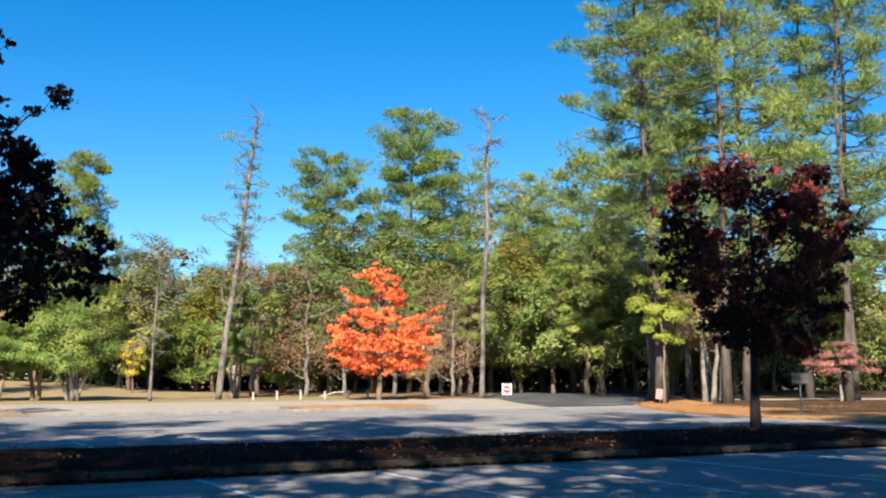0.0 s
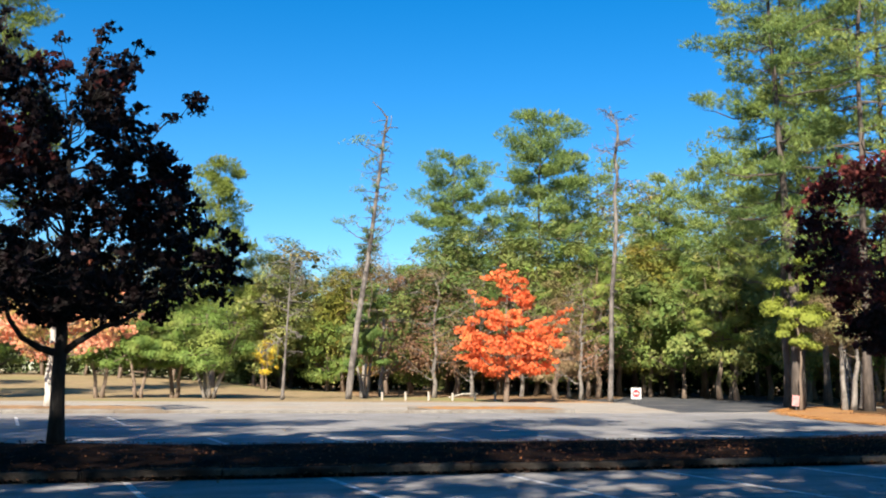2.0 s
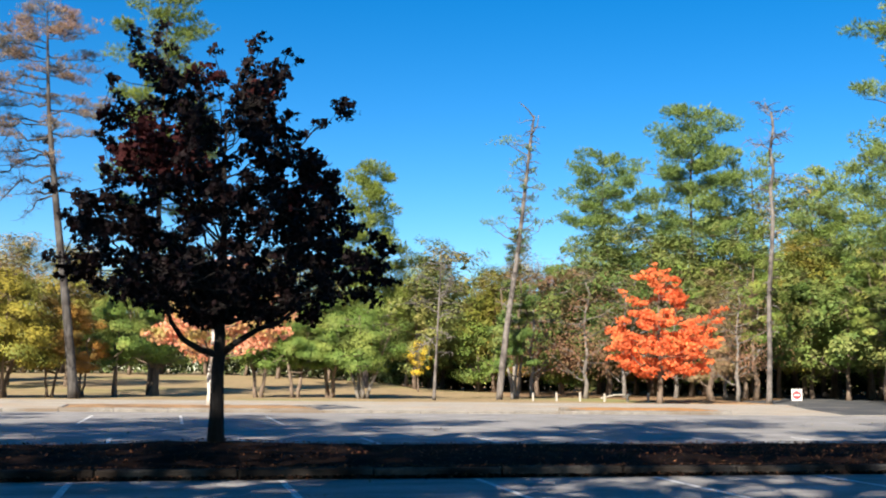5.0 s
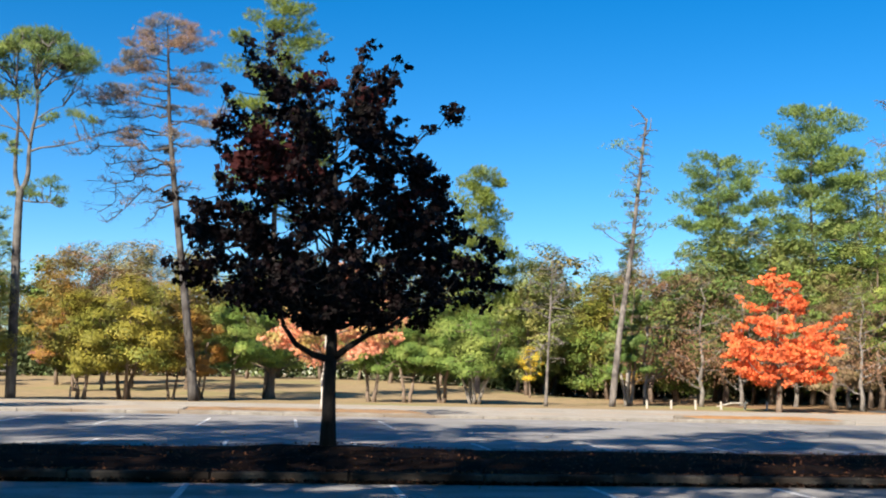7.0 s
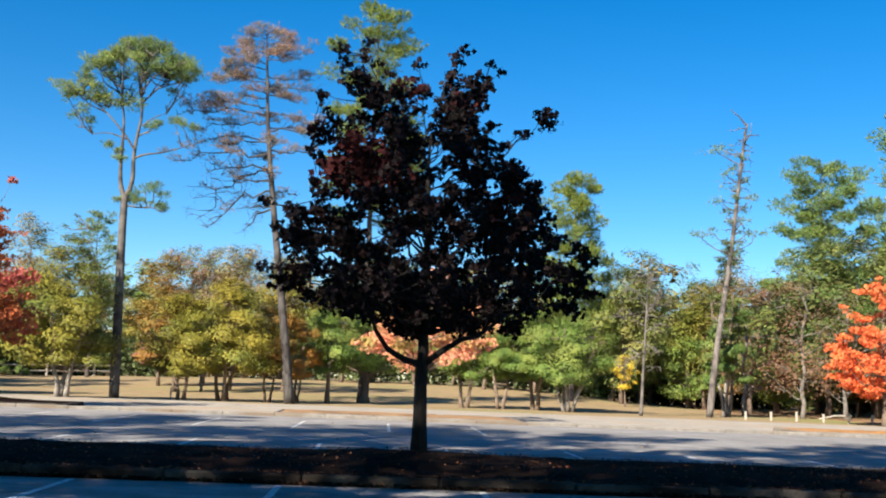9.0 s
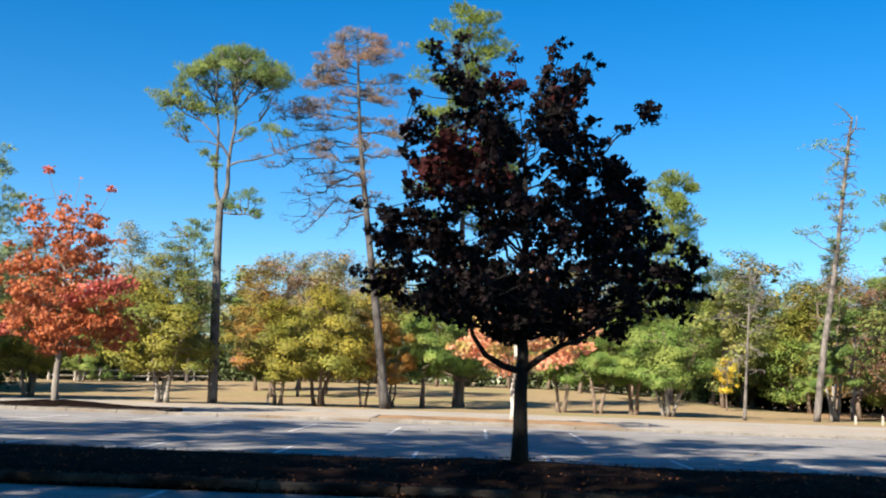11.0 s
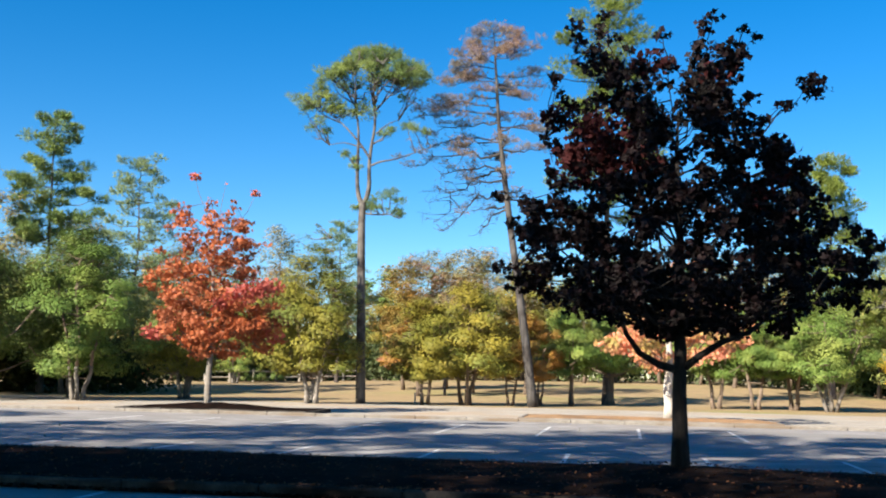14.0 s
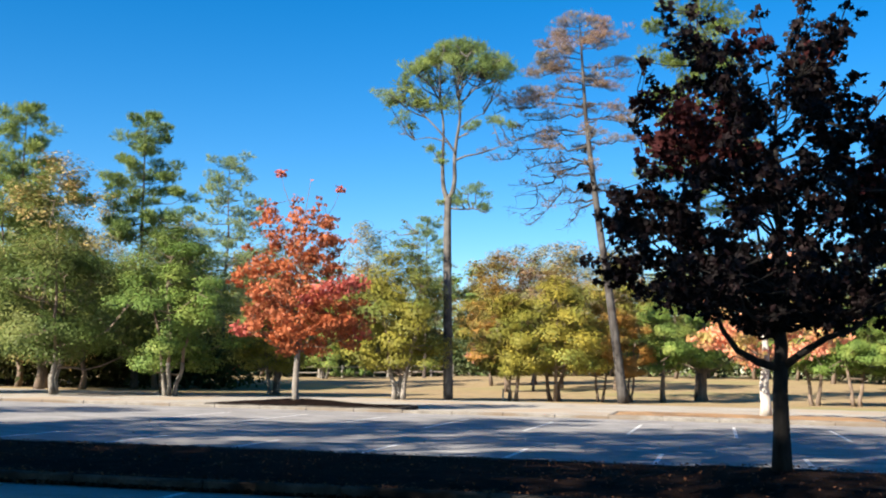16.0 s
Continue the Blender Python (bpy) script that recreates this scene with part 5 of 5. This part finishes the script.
woods(-72, 95, -32, 100, 10, [0, 0, 1, 2, 4], 0.82, 1.06, 10)
woods(-40, 112, 16, 110, 13, [0, 0, 1, 2, 3, 4], 0.78, 0.97, 8)
woods(-8, 104, 26, 84, 11, [4, 1, 1, 5, 4], 0.62, 0.9, 8)
woods(18, 81, 44, 77, 12, [4, 1, 1, 1, 5, 1, 4], 0.6, 0.9, 12)
woods(42, 72, 66, 58, 11, [0, 0, 1, 4, 1], 0.75, 1.0, 12)
woods(44, 56, 64, 48, 6, [0, 1, 1], 0.75, 1.0, 10)
woods(-56, 62, -36, 62, 6, [0, 1, 4, 2], 0.6, 0.85, 10)
woods(-85, 128, 60, 116, 22, [0, 1], 0.8, 0.95, 14, BACK)
woods(48, 108, 108, 54, 28, [0, 1], 0.8, 1.1, 16, BACK)
woods(18, 98, 60, 88, 12, [0, 1], 0.7, 0.9, 10, BACK)

under = broadleaf("tree", "dense dark-shaded tree at the edge of the woods", "tree", 66, 9.5, 2.6, 8.6, L_DEEP, BARK, 5200, 0.34, ROUND, 0.2, 60, 6, split=False, group="woods", flat=0.6)
stand(under, 30.5, 73.0)
for x, y, a, s in ((35.0, 75.5, 40, 1.0), (40.0, 70.5, 90, 0.9), (44.5, 73.5, 130, 1.05), (26.5, 77.0, 170, 0.9), (31.5, 80.0, 210, 1.1), (38.0, 80.0, 250, 1.1), (46.0, 67.0, 290, 0.9), (50.5, 63.0, 330, 1.0), (55.5, 58.0, 20, 1.0),
                   (50.0, 70.0, 65, 1.1), (57.0, 66.0, 155, 1.1), (62.0, 57.0, 15, 1.1), (-36.0, 58.5, 60, 0.85), (-41.0, 59.5, 105, 0.95), (-46.5, 57.5, 195, 0.95), (-33.0, 61.5, 285, 0.8), (-44.0, 65.0, 240, 1.0)):
    plant(under, x, y, a, s)

bare = broadleaf("tree", "nearly bare grey-brown tree in front of the woods", "tree", 69, 10.0, 1.4, 7.0, L_DUSTY, BARK_ASH, 2600, 0.16, ROUND, 0.16, 220, 18, split=False, flat=0.6, group="woods")
stand(bare, 23.6, 69.5)
for x, y, a, s in ((29.8, 68.5, 90, 0.9), (33.8, 69.0, 210, 0.9), (26.6, 67.5, 150, 0.95), (36.0, 66.0, 20, 0.8), (33.9, 60.6, 110, 0.85)):
    plant(bare, x, y, a, s)

# low growth under the woods' edge
def thicket(name, label, line, n, h, depth, leaf, seed, size=0.45):
    rng = np.random.default_rng(seed)
    line = np.array(line, float)
    t = rng.uniform(0, len(line) - 1, n)
    x = np.interp(t, range(len(line)), line[:, 0]) + rng.normal(0, 1.0, n)
    y = np.interp(t, range(len(line)), line[:, 1]) + rng.uniform(0, depth, n)
    top = h * (0.45 + 0.55 * np.array([noise.noise((a * 0.22, b * 0.22, seed)) * 0.5 + 0.5 for a, b in zip(x, y)]) * 1.4)
    z = top * rng.uniform(0, 1, n) ** 0.7 + np.array([rise(a, b) for a, b in zip(x, y)])
    V, F = leaf_cards(np.stack([x, y, z], 1), size, rng, 0.5, pointed=True)
    tagged(part(name, V, F, leaf), label, "undergrowth", kind="stuff")


# The darkest brush fills in for the shade under the canopy.
thicket("undergrowth", "dense undergrowth darkened for shade along the edge of the far woods", [(-90, 94), (-42, 102), (-34, 110), (-20, 117), (10, 108), (26, 98), (46, 94), (64, 80), (78, 60), (100, 36)], 34000, 3.8, 8, L_SHADE_BRUSH, 71, 0.6)
thicket("undergrowth", "dark massed foliage deep in the far woods", [(-120, 150), (-40, 150), (40, 146), (80, 120), (125, 80)], 14000, 9.0, 6, L_DEEP, 75, 1.1)
thicket("undergrowth", "brush darkened for the shade deep under the woods", [(16, 99), (46, 93), (60, 80), (76, 62), (96, 44)], 20000, 6.5, 10, L_SHADE_BRUSH, 73, 0.7)
thicket("undergrowth", "brush darkened for the shade behind the lawn trees", [(-64, 55), (-46, 57), (-38, 61), (-30, 65)], 24000, 3.4, 8, L_SHADE_BRUSH, 74, 0.36)
thicket("undergrowth", "brown-green brush along the far edge of the lawn", [(-44, 101), (-34, 108), (-20, 111), (8, 102), (20, 93)], 30000, 4.6, 4, L_BRUSH, 72, 0.36)
sheet("woodland_floor", 22, 70, 120, 200, -0.006, DULL_STRAW, "dark leaf litter under the woods", category="ground", depth=0.02)

# ---- tall trees behind the lot, whose shade lies over it ----
shade_tree = broadleaf("pine_tree", "tall dense pine standing behind the lot", "pine tree", 90, 29.0, 7.0, 10.5, L_DEEP, BARK_PINE, 2800, 0.74,
                       [(0, 0.6), (0.2, 1.0), (0.5, 0.9), (0.8, 0.65), (1, 0.2)], 0.4, 90, 8, split=False, flat=0.5, group="trees behind the lot", fill=0.1)
stand(shade_tree, -46, 0)
for x, y, s, a in ((-39, -3, 0.97, 50), (-31, 1, 1.0, 100), (-24, -2, 1.05, 150), (-17, -1, 0.97, 200), (-10, -5, 1.08, 250), (-3, -8, 1.1, 300), (6, -7, 1.05, 20), (-53, -2, 1.0, 75), (13, -9, 1.08, 110)):
    plant(shade_tree, x, y, a, s)
low_shade = broadleaf("tree", "broad leafy tree standing behind the lot", "tree", 91, 13.0, 3.0, 10.0, L_DEEP, BARK, 4200, 0.5, ROUND, 0.3, 70, 7, split=False, group="trees behind the lot")
stand(low_shade, -27, 1)
for x, y, a in ((-22, 5, 20), (-15, 4, 70), (-29, 6, 140), (-19, -1, 90), (-11, -3, 180), (-4, -6, 270), (4, -6, 45), (-34, 3, 300), (12, -7, 250), (-8, -0.5, 330), (2.5, -3, 160)):
    plant(low_shade, x, y, a, 1.0)

# ---- smaller trees and shrubs ----
cedar = broadleaf("tree", "feathery green conifer with pale stems at its foot", "tree", 33, 11.0, 1.6, 4.0, L_DEEP, BARK_PALE, 10500, 0.172, CONE, 0.2, 60, 8, stems=4, flat=0.5, spread=0.7, limb_bark=BARK)
stand(cedar, 20.9, 65.0)
road_green = broadleaf("tree", "sunlit fresh green tree beside the road", "tree", 34, 12.0, 3.2, 6.6, L_GREEN, BARK, 11000, 0.179, OVAL, 0.2, 85, 8, flat=0.5, clump=(0.05, 0.1))
stand(road_green, 45.5, 62.0, scale=0.95)
plant(road_green, 51.0, 76.0, 90, 1.3)
plant(road_green, 38.5, 66.5, 200, 0.95)
creeper = broadleaf("tree", "small bright yellow-green tree against a pine trunk", "tree", 35, 7.6, 3.0, 3.4, L_LIME, BARK, 5250, 0.172, OVAL, 0.08, 34, 6, flat=0.55)
stand(creeper, 35.0, 41.4)
dogwood = broadleaf("dogwood_tree", "low pink-leaved dogwood at the edge of the shade", "tree", 36, 3.2, 1.5, 3.8, L_PINK, BARK_PALE, 3900, 0.140, SPREAD, 0.09, 34, 6, flat=0.35)
stand(dogwood, 46.2, 40.4)
plant(dogwood, -16.8, 83.3, 60, 1.05, label="low pink-leaved shrub at the far side of the lawn")
pale_stems = broadleaf("tree", "thinly leaved tree with several ash-grey trunks", "tree", 37, 7.0, 3.0, 5.0, L_BROWN, BARK_ASH, 3900, 0.156, ROUND, 0.22, 40, 7, stems=2, flat=0.6, spread=0.25, limb_bark=BARK)
stand(pale_stems, 38.4, 41.9)
plant(pale_stems, 40.6, 44.6, 80, 1.0)
plant(pale_stems, 42.0, 45.2, 200, 0.95)
cypress = broadleaf("tree", "rusty brown cypress beside the road", "tree", 38, 8.6, 1.0, 5.0, L_BROWN, BARK, 9750, 0.172, CONE, 0.2, 60, 8, flat=0.5)
stand(cypress, 33.6, 63.4)
gold = broadleaf("shrub", "bright yellow shrub at the edge of the woods", "shrub", 39, 3.8, 1.2, 2.6, L_GOLD, BARK, 1000, 0.15, OVAL, 0.06, 22, 5, flat=0.8, clump=(0.06, 0.13))
stand(gold, 17.6, 78.0)
red_small = broadleaf("tree", "very small red tree on the far lawn", "tree", 40, 2.2, 0.8, 1.8, L_RUST, BARK_PALE, 1050, 0.109, SPREAD, 0.05, 16, 4, flat=0.5)
stand(red_small, -31.6, 70.0)
for x, y, k, s in ((45.0, 80.5, 1, 1.2), (51.0, 81.5, 0, 1.25), (56.0, 77.0, 1, 1.2), (39.5, 78.0, 1, 1.0)):
    plant(WOODS[k], x, y, 50 * x, s)
bush = broadleaf("shrub", "low dark rounded shrub on the far lawn", "shrub", 51, 1.4, 0.1, 1.7, L_DEEP, BARK, 900, 0.14, ROUND, 0.04, 18, 4, flat=0.8)
stand(bush, -35.2, 99.5)
plant(bush, -33.9, 99.8, 80, 1.0)
plant(bush, -32.6, 101.0, 190, 1.2)
plant(clump_green, -34.3, 94.3, 50, 0.85)
plant(small_orange, -13.6, 73.0, 30, 1.25)
for x, y, k, a, t in ((27.5, 96.0, 1, 0.9, 10), (37.5, 81.0, 1, 1.1, 75), (33.8, 81.0, 1, 1.0, 190), (40.5, 77.5, 5, 1.1, 280), (23.5, 99.0, 1, 0.98, 80), (31.0, 95.0, 0, 0.9, 160), (29.2, 79.0, 6, 0.95, 30), (26.2, 91.0, 6, 0.82, 130), (36.0, 77.0, 6, 0.8, 210), (-38.5, 58.5, 0, 0.93, 75), (-43.0, 60.0, 1, 0.97, 20), (-34.0, 64.0, 1, 0.72, 250), (-13.2, 106.0, 2, 1.0, 40), (-16.8, 107.0, 0, 0.85, 200), (-10.0, 108.0, 2, 0.95, 120), (-21.0, 108.0, 3, 0.88, 300),
                      (-43.5, 73.0, 0, 0.86, 15), (-40.0, 76.0, 2, 0.98, 95), (-36.5, 74.0, 1, 0.8, 170), (-32.0, 78.0, 0, 0.74, 240), (-47.5, 71.0, 0, 0.9, 80), (-11.0, 80.0, 0, 0.7, 310), (-16.5, 82.0, 3, 0.68, 60), (-7.0, 79.0, 4, 0.8, 140), (-13.8, 85.0, 6, 0.9, 220)):
    plant(WOODS[k], x, y, t, a)
plant(pole_tree, -12.2, 75.0, 60, 0.9)
for x, y, s in ((15, 103, 0.7), (28, 86, 0.75)):
    plant(WOODS[3], x, y, 40 * s, s)


# ---- posts, fence and signs ----
def post(x, y, h, r=0.075, label="short weathered wooden bollard on the lawn", category="post", group="bollards"):
    P = thing("post", label, category, group, at=(x, y, 0))
    part("shaft", *tube([(0, 0, -0.1), (0, 0, h - 0.03), (0.005, 0, h)], [r, r * 0.97, r * 0.8], 8), TIMBER, P)
    return P


for k, x in enumerate((20.4, 21.9, 23.3, 24.9, 26.3, 27.7)):
    post(x, 60.0 + 0.15 * (k % 2), 0.44 + 0.03 * (k % 3))
post(-10.8, 57.0, 0.6, 0.05, "thin wooden stake on the lawn", "stake", "stakes")
rail = thing("log_rail", "weathered log rail lying across the bollards", "rail", at=(0, 0, 0))
part("log", *tube([(24.7, 60.25, 0.16), (25.6, 60.3, 0.36), (26.6, 60.28, 0.40)], [0.045, 0.05, 0.04], 7), TIMBER, rail)

fence = thing("split_rail_fence", "grey split-rail fence along the far side of the lawn", "fence")
for k in range(8):
    x, y = -38.4 + 1.78 * k, 97.5 + 1.6 * k
    g, g2 = rise(x, y), rise(x + 1.78, y + 1.6)
    part("post", *tube([(x, y, g - 0.1), (x, y, g + 1.2)], [0.11, 0.10], 6), TIMBER, fence)
    if k < 7:
        for z in (0.45, 1.0):
            part("rail", *tube([(x, y, g + z), (x + 0.89, y + 0.8, (g + g2) / 2 + z - 0.03), (x + 1.78, y + 1.6, g2 + z)], [0.07, 0.085, 0.07], 6), TIMBER, fence)

SIGN_WHITE = surface("white sign enamel", [(0.3, (0.46, 0.46, 0.45)), (0.7, (0.58, 0.58, 0.56))], 3, 30, 0.4, 0.001)
SIGN_FADED = surface("faded pink sign enamel", [(0.3, (0.34, 0.13, 0.13)), (0.7, (0.48, 0.27, 0.26))], 5, 30, 0.6, 0.001)
SIGN_RED = surface("red sign enamel", [(0.3, (0.50, 0.03, 0.04)), (0.7, (0.62, 0.05, 0.06))], 3, 30, 0.4, 0.001)
STEEL = surface("dull galvanised steel", [(0.3, (0.05, 0.053, 0.057)), (0.7, (0.10, 0.105, 0.11))], 4, 30, 0.5, 0.002)


def disc(cx, cy, cz, r, y0, y1, n=20):
    V = [(cx + r * math.cos(6.2832 * k / n), y, cz + r * math.sin(6.2832 * k / n)) for y in (y0, y1) for k in range(n)]
    return V, [list(range(n)), list(reversed(range(n, 2 * n)))] + [[k, n + k, n + (k + 1) % n, (k + 1) % n] for k in range(n)]


def sign(label, x, y, turn, w, h, z0, face, red, tilt=0.0):
    s = thing("road_sign", label, "sign", "road signs", at=(x, y, 0.02))
    s.rotation_euler = (0, radians(tilt), radians(turn))
    part("post", *tube([(0, 0.03, -0.1), (0, 0.03, z0 + h - 0.05)], [0.03, 0.03], 6), STEEL, s)
    panel = part("panel", *box(-w / 2, -0.012, z0, w / 2, 0.0, z0 + h, 0.0), face, s)
    if red:
        part("red_disc", *disc(0, 0, z0 + h * 0.48, min(w, h) * 0.40, -0.017, -0.0125), SIGN_RED, panel, "red disc on the panel")
        part("white_bar", *box(-w * 0.27, -0.022, z0 + h * 0.42, w * 0.27, -0.0175, z0 + h * 0.54), SIGN_WHITE, panel, "white bar across the disc")
        part("caption_bar", *box(-w * 0.3, -0.017, z0 + h * 0.90, w * 0.3, -0.0125, z0 + h * 0.95), STEEL, panel, "dark unreadable caption bar")
    return s


sign("white square sign with a red disc on a short post", 33.2, 53.0, -32, 0.56, 0.64, 0.26, SIGN_WHITE, True)
sign("faded pinkish sign leaning beside a pine trunk", 34.9, 41.6, -35, 0.44, 0.5, 0.22, SIGN_FADED, False, 6)
sign("dull grey back of a small sign on a thin post", 29.1, 27.1, 140, 0.54, 0.36, 1.12, STEEL, False)
